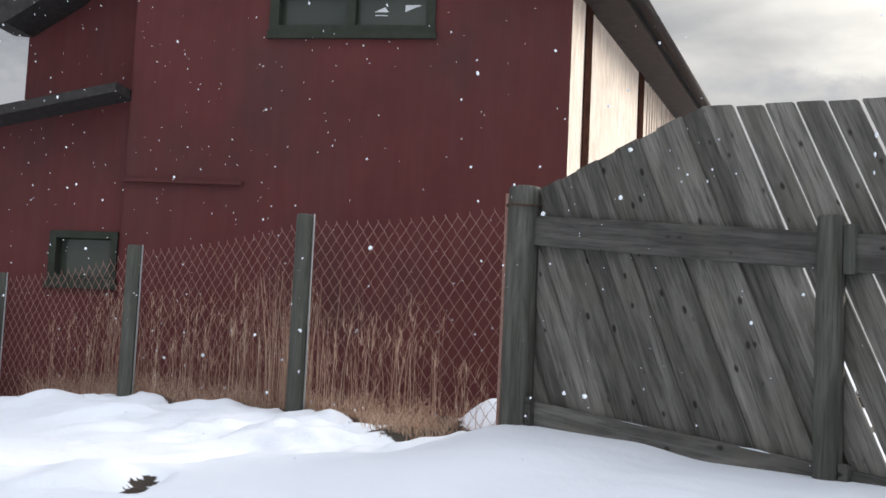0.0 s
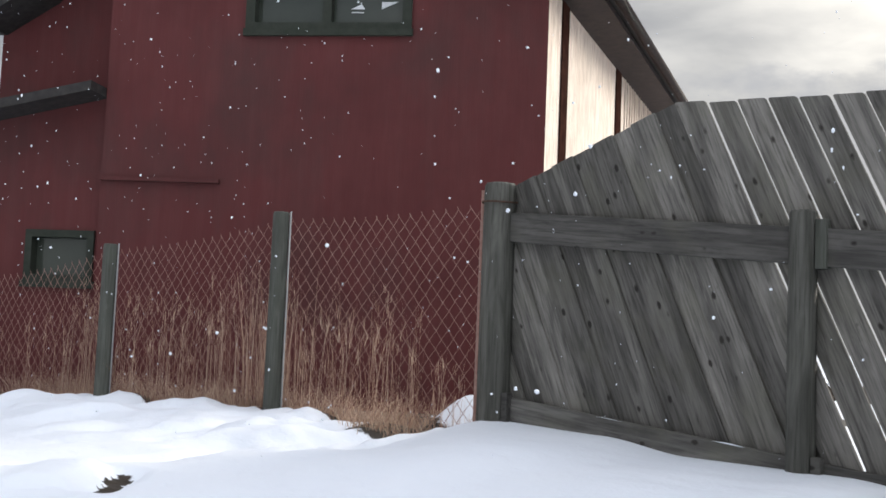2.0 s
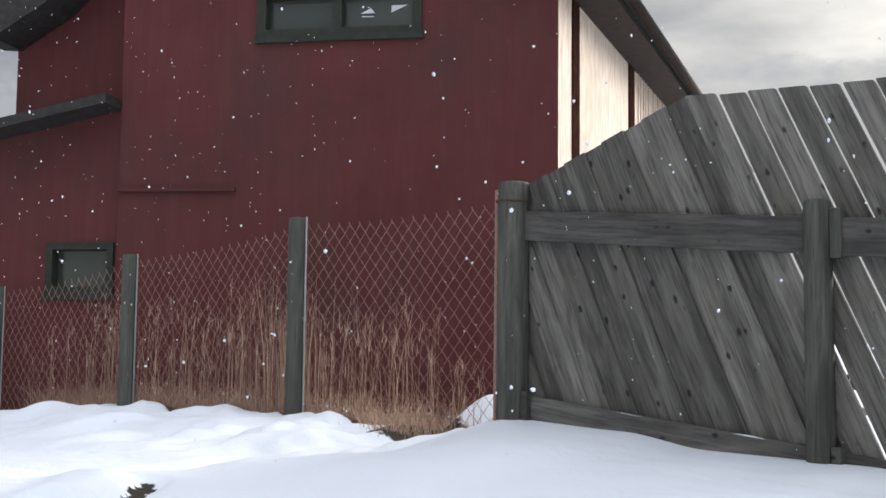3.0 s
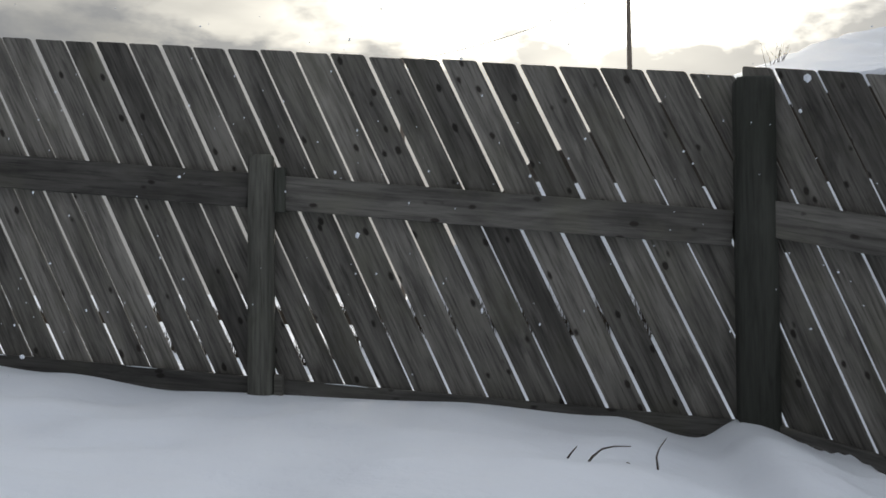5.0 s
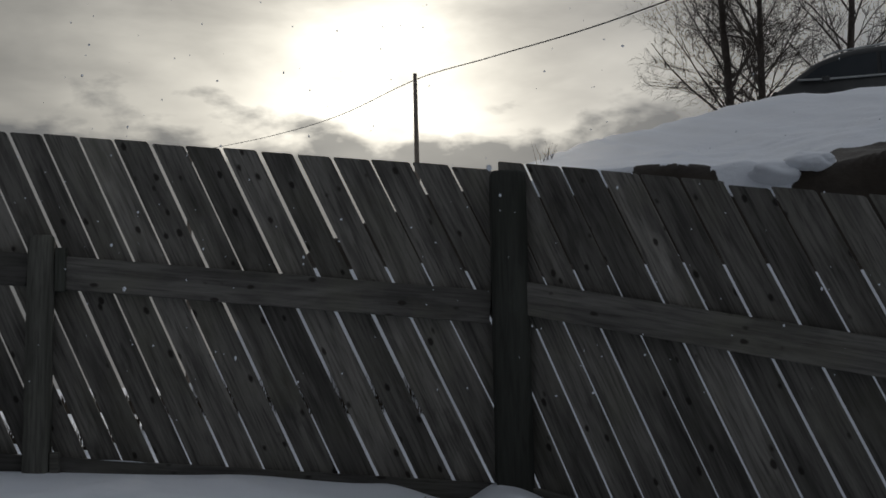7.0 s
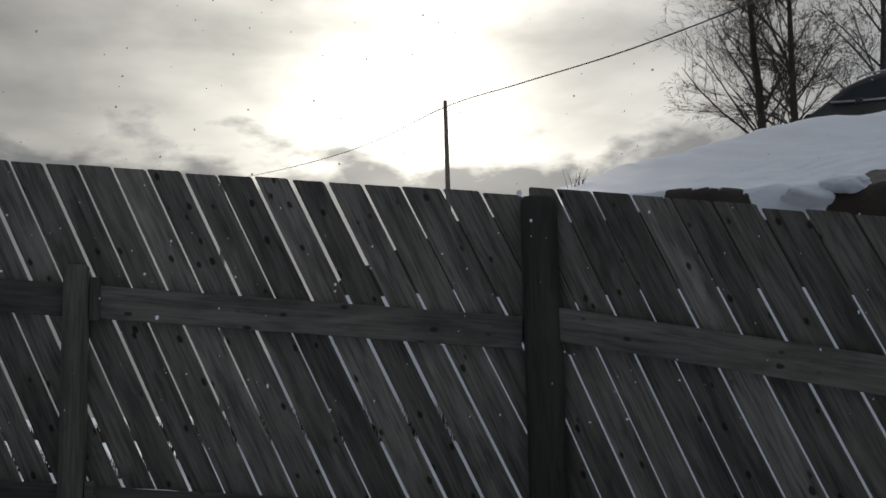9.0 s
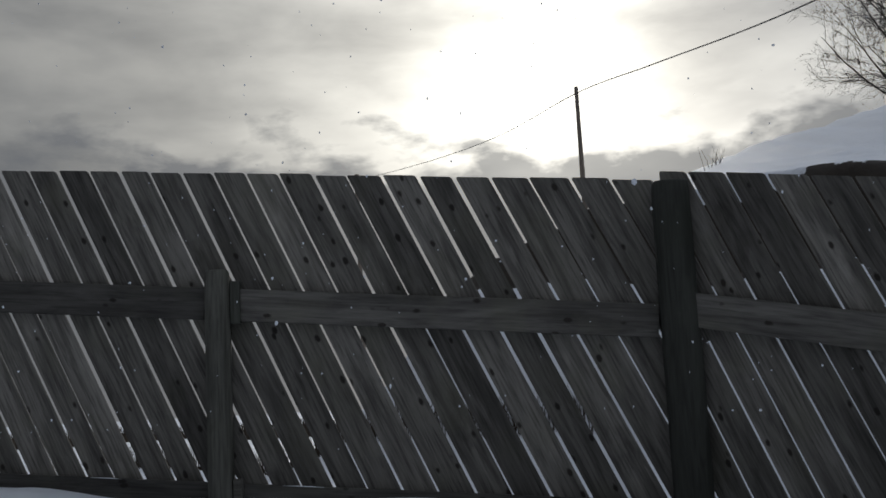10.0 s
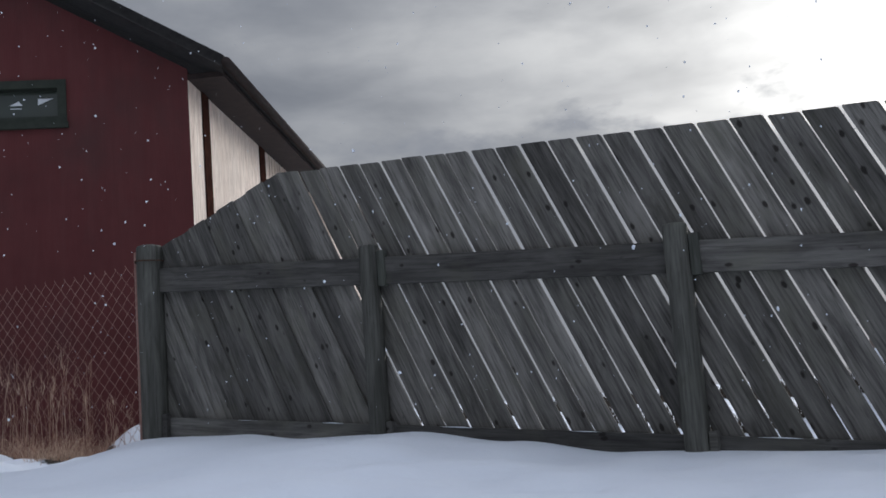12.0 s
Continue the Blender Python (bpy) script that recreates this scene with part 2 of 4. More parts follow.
def snow_mat():
    m, nt, b = material("snow", 0.6, 0, 0.25)
    tc = coords(nt)
    at = nt.nodes.new("ShaderNodeAttribute")
    at.attribute_name = "litter_shade"
    a, f, g = tex_noise(nt, tc, 1.6, 4), tex_noise(nt, tc, 45, 4, 0.65), tex_noise(nt, tc, 9, 5, 0.65)
    white = mixc(nt, a, (0.745, 0.785, 0.85), (0.81, 0.84, 0.885))
    white = mixc(nt, ramp(nt, f, [(0.62, 0.0), (0.8, 0.25)]), white, (0.62, 0.63, 0.64))
    # dark earth colour; it also paints the shade in the hollow
    straw = mixc(nt, g, (0.014, 0.011, 0.008), (0.055, 0.043, 0.031))
    k = mth(nt, "ADD", at.outputs["Fac"], mth(nt, "MULTIPLY", mth(nt, "SUBTRACT", g, 0.5), 0.9))
    mask = ramp(nt, k, [(0.46, 0.0), (0.56, 1.0)])
    nt.links.new(mixc(nt, mask, white, straw), b.inputs["Base Color"])
    b.inputs["Subsurface Weight"].default_value = 0.0
    crust = tex_noise(nt, tc, 3.2, 6, 0.6)
    bump(nt, b, mth(nt, "ADD", mth(nt, "MULTIPLY", crust, 3.0), mth(nt, "ADD", mth(nt, "MULTIPLY", g, 0.7), mth(nt, "MULTIPLY", f, 0.3))), 0.38, 0.02)
    return m


SNOW = snow_mat()


def grass_mat():
    m, nt, b = material("dry_grass", 0.8, 0, 0.2)
    r = nt.nodes.new("ShaderNodeNewGeometry").outputs["Random Per Island"]
    nt.links.new(ramp(nt, r, [(0.0, (0.27, 0.155, 0.115)), (0.5, (0.47, 0.31, 0.22)), (1.0, (0.68, 0.53, 0.39))]), b.inputs["Base Color"])
    return m


GRASS = grass_mat()


# ---- mesh helpers ----
def part(name, bm, mat, parent=None, label="", smooth=False):
    me = bpy.data.meshes.new(name)
    bmesh.ops.recalc_face_normals(bm, faces=bm.faces)
    bm.to_mesh(me)
    bm.free()
    me.materials.append(mat)
    if smooth:
        me.polygons.foreach_set("use_smooth", [True] * len(me.polygons))
    ob = new(name, me)
    if parent is not None:
        ob.parent = parent
    if label:
        tagged(ob, label)
    return ob


def empty(name, at=(0, 0, 0), **tags):
    ob = new(name)
    ob.location = at
    ob.empty_display_size = 0.1
    return tagged(ob, **tags)


def box(bm, c, size, m=None, bev=0.0):
    r = bmesh.ops.create_cube(bm, size=1)["verts"]
    bmesh.ops.scale(bm, vec=size, verts=r)
    if bev:
        es = list({e for v in r for e in v.link_edges})
        r = list({v for f in bmesh.ops.bevel(bm, geom=es, offset=bev, segments=2, affect="EDGES", profile=0.6)["faces"] for v in f.verts} | {v for v in r if v.is_valid})
    bmesh.ops.translate(bm, vec=c, verts=r)
    if m is not None:
        bmesh.ops.transform(bm, matrix=m, verts=r)
    return r


def prism(bm, poly, origin, du, dv, dn, t0, t1):
    """A polygon (u, v) in the plane of du, dv, given thickness from t0 to t1 along dn."""
    o, du, dv, dn = Vector(origin), Vector(du), Vector(dv), Vector(dn)
    a = [bm.verts.new(o + du * u + dv * v + dn * t0) for u, v in poly]
    b = [bm.verts.new(o + du * u + dv * v + dn * t1) for u, v in poly]
    bm.faces.new(a), bm.faces.new(b[::-1])
    for i in range(len(poly)):
        j = (i + 1) % len(poly)
        bm.faces.new((a[i], b[i], b[j], a[j]))


def clip(poly, a, b, c):
    """Keeps the part of a convex polygon where a*u + b*v <= c."""
    out = []
    for i, p in enumerate(poly):
        q = poly[(i + 1) % len(poly)]
        fp, fq = a * p[0] + b * p[1] - c, a * q[0] + b * q[1] - c
        if fp <= 0:
            out.append(p)
        if fp * fq < 0:
            k = fp / (fp - fq)
            out.append((p[0] + (q[0] - p[0]) * k, p[1] + (q[1] - p[1]) * k))
    return out


def tube(bm, pts, radii, seg=8, cap=True):
    rings = []
    for i, p in enumerate(pts):
        d = (Vector(pts[min(i + 1, len(pts) - 1)]) - Vector(pts[max(i - 1, 0)])).normalized()
        s = d.orthogonal().normalized()
        t = d.cross(s)
        if rings:
            ref = rings[-1][1]
            s = (ref - d * ref.dot(d)).normalized()
            t = d.cross(s)
        r = radii[i] if hasattr(radii, "__len__") else radii
        rings.append(([bm.verts.new(Vector(p) + (s * math.cos(6.28319 * k / seg) + t * math.sin(6.28319 * k / seg)) * r) for k in range(seg)], s))
    for (a, _), (b, _) in zip(rings, rings[1:]):
        for k in range(seg):
            bm.faces.new((a[k], a[(k + 1) % seg], b[(k + 1) % seg], b[k]))
    if cap and seg > 2:
        bm.faces.new(rings[0][0][::-1]), bm.faces.new(rings[-1][0])


# ---- ground ----
def lerp_table(t, x):
    if x <= t[0][0]:
        return t[0][1]
    for (a, za), (b, zb) in zip(t, t[1:]):
        if x <= b:
            k = (x - a) / (b - a)
            k = k * k * (3 - 2 * k)
            return za + (zb - za) * k
    return t[-1][1]


CREST = [(-16, 0.45), (-9.76, 0.41), (-9.34, 0.48), (-8.93, 0.49), (-8.7, 0.48), (-8.18, 0.59), (-7.94, 0.63), (-7.56, 0.57), (-7.3, 0.57), (-6.86, 0.63), (-6.62, 0.6), (-6.28, 0.59), (-6.01, 0.59), (-5.64, 0.55), (-5.3, 0.56), (-5.06, 0.56), (-4.98, 0.48), (-4.79, 0.54), (-4.58, 0.61),
         (-4.4, 0.68), (-3.5, 0.66), (-2.9, 0.60),
         (-2.0, 0.60), (-1.2, 0.50), (-0.45, 0.40), (1.0, 0.35), (1.9, 0.28), (2.36, 0.17), (2.58, 0.27), (3.0, 0.13), (3.5, -0.12), (6, -0.35), (30, -0.5)]
FENCE_ANGLE = -35.0
RD = Vector((math.cos(radians(FENCE_ANGLE)), math.sin(radians(FENCE_ANGLE)), 0))
RO = Vector((2.62, 0.0, 0))
CV = Vector((-1.91, -0.453, 0))
P1 = Vector((-4.40, 0.0, 0))


def fence_line(x):
    """The fences' y at x: chain link, boards, boards past the bend."""
    if x < P1.x:
        return max((x - P1.x) * CV.y / CV.x, -1.6)
    return (x - RO.x) * RD.y / RD.x if x > RO.x else 0.0


def sm(a, b, x):
    k = min(max((x - a) / (b - a), 0), 1)
    return k * k * (3 - 2 * k)


# how the bank's upper slope eases off towards its end
BANK_EASE = [(2.9, -0.085), (4.0, -0.052), (4.4, -0.040), (4.8, -0.022), (5.2, -0.003), (5.6, 0.018), (6.1, 0.0)]
BANK_TOP = [(-1, 0.9), (0.3, 1.62), (0.9, 1.97), (1.5, 2.20), (2.0, 2.40), (2.35, 2.55), (2.9, 2.60), (3.3, 2.66), (4.3, 2.70), (5.0, 2.66), (5.6, 2.55), (6.2, 2.72), (8, 2.9), (30, 4)]


def bank_edge(x):
    return 3.35 - 0.30 * (x - 3.2)


def hollow(x, y):
    """A narrow break in the crust: its depth, and its painted shade."""
    dx, dy = x + 4.29, y + 2.67
    a, c = dx * -0.77 + dy * 0.64, dx * 0.64 + dy * 0.77
    a += 0.05 * noise.noise(Vector((x * 7, y * 7, 5)))
    w = 0.060 + 0.04 * noise.noise(Vector((x * 9, y * 9, 2)))
    run = sm(0.44, 0.28, abs(a))
    return -0.075 * run * sm(w + 0.10, w - 0.02, abs(c)) + 0.05 * run * sm(0.30, 0.05, abs(c + 0.26)), run * sm(w + 0.02, w - 0.03, abs(c))


def ground_z(x, y):
    f = max(fence_line(x), -3.0)
    d = f - y   # distance in front of the fence
    top = lerp_table(CREST, x)
    if x < -4.6:
        top += 0.10 * noise.noise(Vector((x * 4.2, y * 1.5, 1))) + 0.045 * noise.noise(Vector((x * 11, y * 5, 3)))
    n = noise.noise(Vector((x * 0.8, y * 0.8, 0))) * 0.045 + noise.noise(Vector((x * 2.1, y * 2.1, 4))) * 0.045 + noise.noise(Vector((x * 6, y * 6, 9))) * 0.011
    if x < -1.5:   # calmer snow before the mesh fence
        n *= 1 - 0.65 * sm(-1.5, -3.0, x)
    n += hollow(x, y)[0]
    n -= 0.11 * math.exp(-((x + 4.42) / 0.42) ** 2 - ((y + 0.95) / 0.50) ** 2)   # a dip beside the end post
    road = -0.55 + noise.noise(Vector((x * 0.4, y * 0.4, 7))) * 0.04
    if d > 0:
        width = 3.2 + 0.3 * noise.noise(Vector((x * 0.9, 2.0, 0))) - 1.1 * sm(1.5, 4, x)
        if x < -1.0:   # the heap falls away from the fence
            top += (min(top, 0.52) - top) * sm(0.7, 2.3, d) * sm(-1.0, -2.4, x)
        body = top - 0.02 * d + n * sm(0.0, 0.5, d)
        z = body + (road - body) * sm(width, width + 1.5, d)
    else:
        b = -d
        back = 0.50 if x < -4.0 else lerp_table(CREST, x) - 0.12
        z = top + (back - top) * sm(0.0, 0.5, b) + n
        z -= 0.9 * sm(8, 40, b)
        if x > -1.0:   # the embankment: a snow slope, a bare earth face, snow on top
            e = y - bank_edge(x)
            up = lerp_table(BANK_TOP, x) + 0.06 * noise.noise(Vector((x * 1.7, 0, 5))) * sm(2.8, 3.3, x)
            foot = up - 0.85 * sm(0.3, 3.2, x)
            wgt = sm(-1.0, 1.5, x)
            z += (foot - z) * sm(-2.4, -0.25, e) * wgt
            z += (up - foot) * sm(-0.28, 0.02, e + 0.10 * noise.noise(Vector((x * 3, y, 8)))) * wgt
            if e > 0:
                z += sm(2.95, 4.0, x) * ((0.246 + 0.012 * max(min(x - 4, 3.4), -1) + lerp_table(BANK_EASE, x)) * min(e, 7) + 0.105 * max(min(e - 7, 14), 0) + 0.05 * noise.noise(Vector((x * 1.3, y * 1.3, 2))) + 0.025 * noise.noise(Vector((x * 4, y * 4, 6)))) - (1 - sm(2.95, 4.0, x)) * 0.2 * min(e, 8)
    return z


def axis(lo, hi, fine_lo, fine_hi, step):
    v = list(np.arange(fine_lo, fine_hi + step / 2, step))
    s, x = step, fine_hi
    while x < hi:
        s *= 1.22
        x += s
        v.append(min(x, hi))
    s, x = step, fine_lo
    while x > lo:
        s *= 1.22
        x -= s
        v.insert(0, max(x, lo))
    return v


def litter_shade_at(x, y):
    f = fence_line(x)
    l = 0.0
    if x < -4.55:
        l = sm(0.0, 0.18, y - f) * (1 - sm(5.0, 7.0, y))
        l = max(l, 0.9 * sm(0.42, 0.15, math.hypot(x + 5.15, y - f + 0.12)))
        l *= sm(0.18, 0.36, math.hypot((x + 5.0) * 0.9, y - 0.36))   # a snow heap behind the mesh
    # the hollow's shade, put into the colour as dark earth
    l = max(l, 0.85 * hollow(x, y)[1])
    if x > 0.4:
        e = y - bank_edge(x)
        wv = 0.16 * noise.noise(Vector((x * 2.1, 3, 3)))
        wide = 0.5 * sm(5.4, 6.2, x)
        bare = max(sm(4.15, 4.28, x) * sm(4.90, 4.72, x), sm(5.40, 5.65, x))   # where the snow has slid off the lip
        hi = -0.075 + 0.15 * bare + wide + 0.06 * bare * noise.noise(Vector((x * 7, 1, 4)))
        low_ = 0.17 * sm(2.7, 3.1, x)   # the bare face reaches further down past the bend
        l = max(l, sm(-0.36 - low_, -0.27 - low_, e) * max(sm(hi + 0.06, hi - 0.03, e + wv * bare), (1 - sm(2.6, 3.3, x)) * sm(1.2, 0.6, e)) * sm(0.4, 1.3, x))
    return l


def build_ground():
    xs, ys = axis(-900, 900, -12.5, 7.5, 0.045), axis(-600, 1500, -3.6, 4.6, 0.045)
    nx, ny = len(xs), len(ys)
    co, lit = [], []
    for y in ys:
        for x in xs:
            z = ground_z(x, y)
            if x < -4.5 and math.hypot(x + 5.0, y - 0.36) < 0.5:
                z += 0.31 * sm(0.44, 0.0, math.hypot(x + 5.0, y - 0.36))
            co.append((x, y, z))
            lit.append(litter_shade_at(x, y))
    faces = [(j * nx + i, j * nx + i + 1, (j + 1) * nx + i + 1, (j + 1) * nx + i) for j in range(ny - 1) for i in range(nx - 1)]
    me = bpy.data.meshes.new("ground")
    me.from_pydata(co, [], faces)
    me.attributes.new("litter_shade", "FLOAT", "POINT").data.foreach_set("value", lit)
    me.polygons.foreach_set("use_smooth", [True] * len(faces))
    me.materials.append(SNOW)
    return tagged(new("ground", me), "rolling snow cover with bare straw-brown earth behind the mesh", "ground", kind="structure")


build_ground()

# ---- board fence ----
SLANT = math.tan(radians(24.5))


def fence_top(x):
    return 2.335 - 0.085 * (x + 0.24)


def rail_top(x):
    return 1.607 - 0.095 * x


def low_rail_top(x):
    return 0.475 - 0.083 * x


fence = empty("board_fence", (0, 0, 0), label="weathered grey fence of slanting boards on rails in snow", category="fence")


def board_object(poly, depth, thick, parent, origin, du):
    """One slanting board with eased corners; its own origin at its foot so that the grain differs."""
    dn = Vector((du.y, -du.x, 0))   # towards the road
    u0, v0 = min(p[0] for p in poly), min(p[1] for p in poly)
    local = [(u - u0, v - v0) for u, v in poly]
    bm = bmesh.new()
    a = math.atan(SLANT)
    # local z runs along the board
    ax, az = Vector((math.cos(a), 0, math.sin(a))), Vector((-math.sin(a), 0, math.cos(a)))
    pts = [Vector((u, 0, v)) for u, v in local]
    uv = [(p.dot(ax), p.dot(az)) for p in pts]
    prism(bm, uv, (0, 0, 0), (1, 0, 0), (0, 0, 1), (0, -1, 0), 0, thick)
    ob = part("board", bm, BOARD, parent)
    rot = Matrix.Rotation(math.atan2(du.y, du.x), 4, "Z") @ Matrix.Rotation(-a, 4, "Y")
    ob.matrix_local = Matrix.Translation(Vector(origin) + du * u0 + Vector((0, 0, v0)) - dn * depth) @ rot
    return ob


def eased(poly, top_line, r=0.009):
    """Cuts the two upper corners of a board a little."""
    out, n = [], len(poly)
    for i, p in enumerate(poly):
        if abs(p[1] - top_line(p[0])) < 0.004:
            for q in (poly[i - 1], poly[(i + 1) % n]):
                L = math.hypot(q[0] - p[0], q[1] - p[1])
                k = min(r / max(L, 1e-6), 0.4)
                out.append((p[0] + (q[0] - p[0]) * k, p[1] + (q[1] - p[1]) * k))
        else:
            out.append(p)
    return out


rb = random.Random(5)
X_L, X_R = -4.37, 2.60
# the joints along the top edge, from the bend to the gable end
JOINTS = [2.58, 2.33, 2.10, 1.86, 1.63, 1.41, 1.20, 0.985, 0.775, 0.57, 0.36, 0.16, -0.045, -0.245, -0.443, -0.635, -0.825, -1.03, -1.215, -1.41,
          -1.595, -1.77, -1.955, -2.14, -2.325, -2.50, -2.69]
def slant(x):
    return math.tan(radians(24.5 + min(0.65 * abs(x - 0.1), 1.5)))


JOINTS = [2.58 + 0.24 * n for n in range(5, 0, -1)] + JOINTS + [-2.69 - 0.187 * n for n in range(1, 18)]
for i, xj in enumerate(JOINTS[:-1]):
    zj = fence_top(xj)
    gap = 0.016 if xj > -0.3 else (0.0155 if xj > -2.3 else 0.012)
    gap *= rb.uniform(0.75, 1.25)
    if xj < -2.72:   # the boards nearest the end lie tight, and most overlap
        gap = (-0.017, -0.005, -0.015, -0.009)[i % 4]
    jut = rb.uniform(-0.005, 0.005)
    top = lambda x, j=jut: fence_top(x) + j
    lo, hi = -0.6, 3.2
    xn = JOINTS[i + 1]
    tr, tl, zn = slant(xj), slant(xn), fence_top(xn)
    wide = gap * (rb.uniform(0.6, 1.5) if gap > 0 else 1.0)   # the gap tapers
    q = [(xn + gap + (zn - lo) * tl, lo), (xj + (zj - lo) * tr, lo), (xj + (zj - hi) * tr, hi), (xn + wide + (zn - hi) * tl, hi)]
    q = clip(q, 0.085, 1, 2.335 - 0.085 * 0.24 + jut)                     # the sloping top edge
    q = clip(q, -0.31, 1, 2.20 + 0.31 * 4.32 + jut * 0.5)                # the cut down to the end post
    q = clip(q, -1, 0, -X_L)
    q = clip(q, 1, 0, X_R)
    q = clip(q, -0.083, -1, -0.10)                                      # the foot, under the snow
    q = [p for n_, p in enumerate(q) if math.hypot(p[0] - q[n_ - 1][0], p[1] - q[n_ - 1][1]) > 0.003]
    if len(q) < 3 or max(p[1] for p in q) - min(p[1] for p in q) < 0.15:
        continue
    board_object(eased(q, top), 0.055 + (0.009 if xj < -2.72 else 0.0045) * (1 if i % 2 else -1) + rb.uniform(-0.003, 0.003), 0.013, fence, (0, 0, 0), Vector((1, 0, 0)))


def rail(x0, x1, line, h, parent, origin=(0, 0, 0), du=Vector((1, 0, 0)), depth=-0.005, thick=0.045):
    L = x1 - x0
    z0, z1 = line(x0), line(x1)
    bm = bmesh.new()
    slope = math.atan2(z1 - z0, L)
    ln = math.hypot(L, z1 - z0)
    box(bm, (ln / 2, 0, -h / 2), (ln, thick, h), bev=0.006)
    ob = part("rail", bm, RAIL, parent)
    ob.matrix_local = Matrix.Translation(Vector(origin) + du * x0 + Vector((du.y, -du.x, 0)) * depth + Vector((0, 0, z0))) @ Matrix.Rotation(math.atan2(du.y, du.x), 4, "Z") @ Matrix.Rotation(-slope, 4, "Y")
    return ob


def post(name, mat, x, y, z0, z1, r, parent, square=0.0, lean=(0, 0)):
    bm = bmesh.new()
    seg = 14
    rg = random.Random(int(abs(x) * 100))
    rows = [z0 + (z1 - z0) * q for q in (0, 0.25, 0.5, 0.75, 0.97, 0.995, 1.0)]
    rad = [r * 1.04, r * 1.02, r, r * 0.99, r * 0.98, r * 0.95, r * 0.86]
    prev = None
    for zz, rr in zip(rows, rad):
        ring = []
        for s in range(seg):
            a = 6.28319 * s / seg + 0.2
            c, sn = math.cos(a), math.sin(a)
            kk = 1 / max(abs(c), abs(sn)) if square else 1
            kk = 1 + (min(kk, 1.25) - 1) * square
            w_ = rr * kk * (1 + 0.02 * noise.noise(Vector((c * 2 + x, sn * 2, zz))))
            ring.append(bm.verts.new((w_ * c + lean[0] * (zz - z0), w_ * sn + lean[1] * (zz - z0), zz - z0)))
        if prev:
            for s in range(seg):
                bm.faces.new((prev[s], prev[(s + 1) % seg], ring[(s + 1) % seg], ring[s]))
        else:
            bm.faces.new(ring[::-1])
        prev = ring
    bm.faces.new(prev)
    ob = part(name, bm, mat, parent, smooth=True)
    ob.location = (x, y, z0)
    ob.data.polygons[0].use_smooth = ob.data.polygons[-1].use_smooth = False
    return ob


POSTS = [(-4.40, 2.21, 0.095), (-2.23, 1.90, 0.064), (0.0, 1.71, 0.072), (2.67, 2.055, 0.105)]
for x, z, r in POSTS:
    post("post", POST if x < 2 else CPOST, x, -0.03, -0.6, z, r, fence, square=0.5 if x < 2 else 1.0)
for (xa, _, ra), (xb, _, rbb) in zip(POSTS, POSTS[1:]):
    rail(xa + ra, xb - rbb, rail_top, 0.19, fence)
    rail(xa + ra, xb - rbb, low_rail_top, 0.15, fence)
    # short cleat that carries the rails beside each post
    bm = bmesh.new()
    box(bm, (0, 0, 0), (0.06, 0.05, 0.25), bev=0.005)
    c = part("cleat", bm, CPOST, fence)
    c.location = (xb + rbb * 0.9 + 0.04, -0.012, rail_top(xb) - 0.09)
    bm = bmesh.new()
    box(bm, (0, 0, 0), (0.05, 0.05, 0.28), bev=0.005)
    c = part("cleat", bm, RAIL, fence)
    c.location = (xa + ra + 0.03, -0.035, low_rail_top(xa) - 0.12)

# ---- board fence past the bend ----
fence2 = empty("board_fence", (RO.x, RO.y, 0), label="weathered slanting board fence running downhill past the bend", category="fence")


def top2(s):
    return 2.13 - 0.20 * s


def rail2(s):
    return 1.44 - 0.205 * s


def low2(s):
    return 0.28 - 0.20 * s


FEET = [s_ + (1.03 - 0.146 * (s_ - 0.24)) * SLANT for s_ in (-1.09, -0.87, -0.65, -0.43, -0.21, 0.02, 0.24, 0.44, 0.66, 0.89, 1.12, 1.35, 1.57, 1.81)]
FEET += [FEET[-1] + 0.214 * n for n in range(1, 24)]
for prev, base in zip(FEET, FEET[1:]):
    w = base - prev - 0.016 * rb.uniform(0.7, 1.3)
    jut = rb.uniform(-0.015, 0.015)
    q = [(base - w + 1.6 * SLANT, -1.6), (base + 1.6 * SLANT, -1.6), (base - 3.2 * SLANT, 3.2), (base - w - 3.2 * SLANT, 3.2)]
    q = clip(q, 0.20, 1, 2.13 + jut)
    q = clip(q, -1, 0, 0.02)
    q = clip(q, 1, 0, 5.2)
    q = clip(q, -0.20, -1, 0.35)
    q = [p for n_, p in enumerate(q) if math.hypot(p[0] - q[n_ - 1][0], p[1] - q[n_ - 1][1]) > 0.003]
    if len(q) < 3 or max(p[1] for p in q) - min(p[1] for p in q) < 0.15:
        continue
    board_object(eased(q, lambda s, j=jut: top2(s) + j), 0.055, 0.013, fence2, (0, 0, 0), RD)
rail(0.10, 2.5, rail2, 0.19, fence2, (0, 0, 0), RD)
rail(2.5, 5.2, rail2, 0.19, fence2, (0, 0, 0), RD)
rail(0.10, 2.5, low2, 0.15, fence2, (0, 0, 0), RD)
rail(2.5, 5.2, low2, 0.15, fence2, (0, 0, 0), RD)
for s in (2.55, 5.2):
    p = RD * s
    post("post", POST, p.x - 0.0, p.y - 0.05, -1.2, rail2(s) + 0.06, 0.085, fence2, square=0.5)

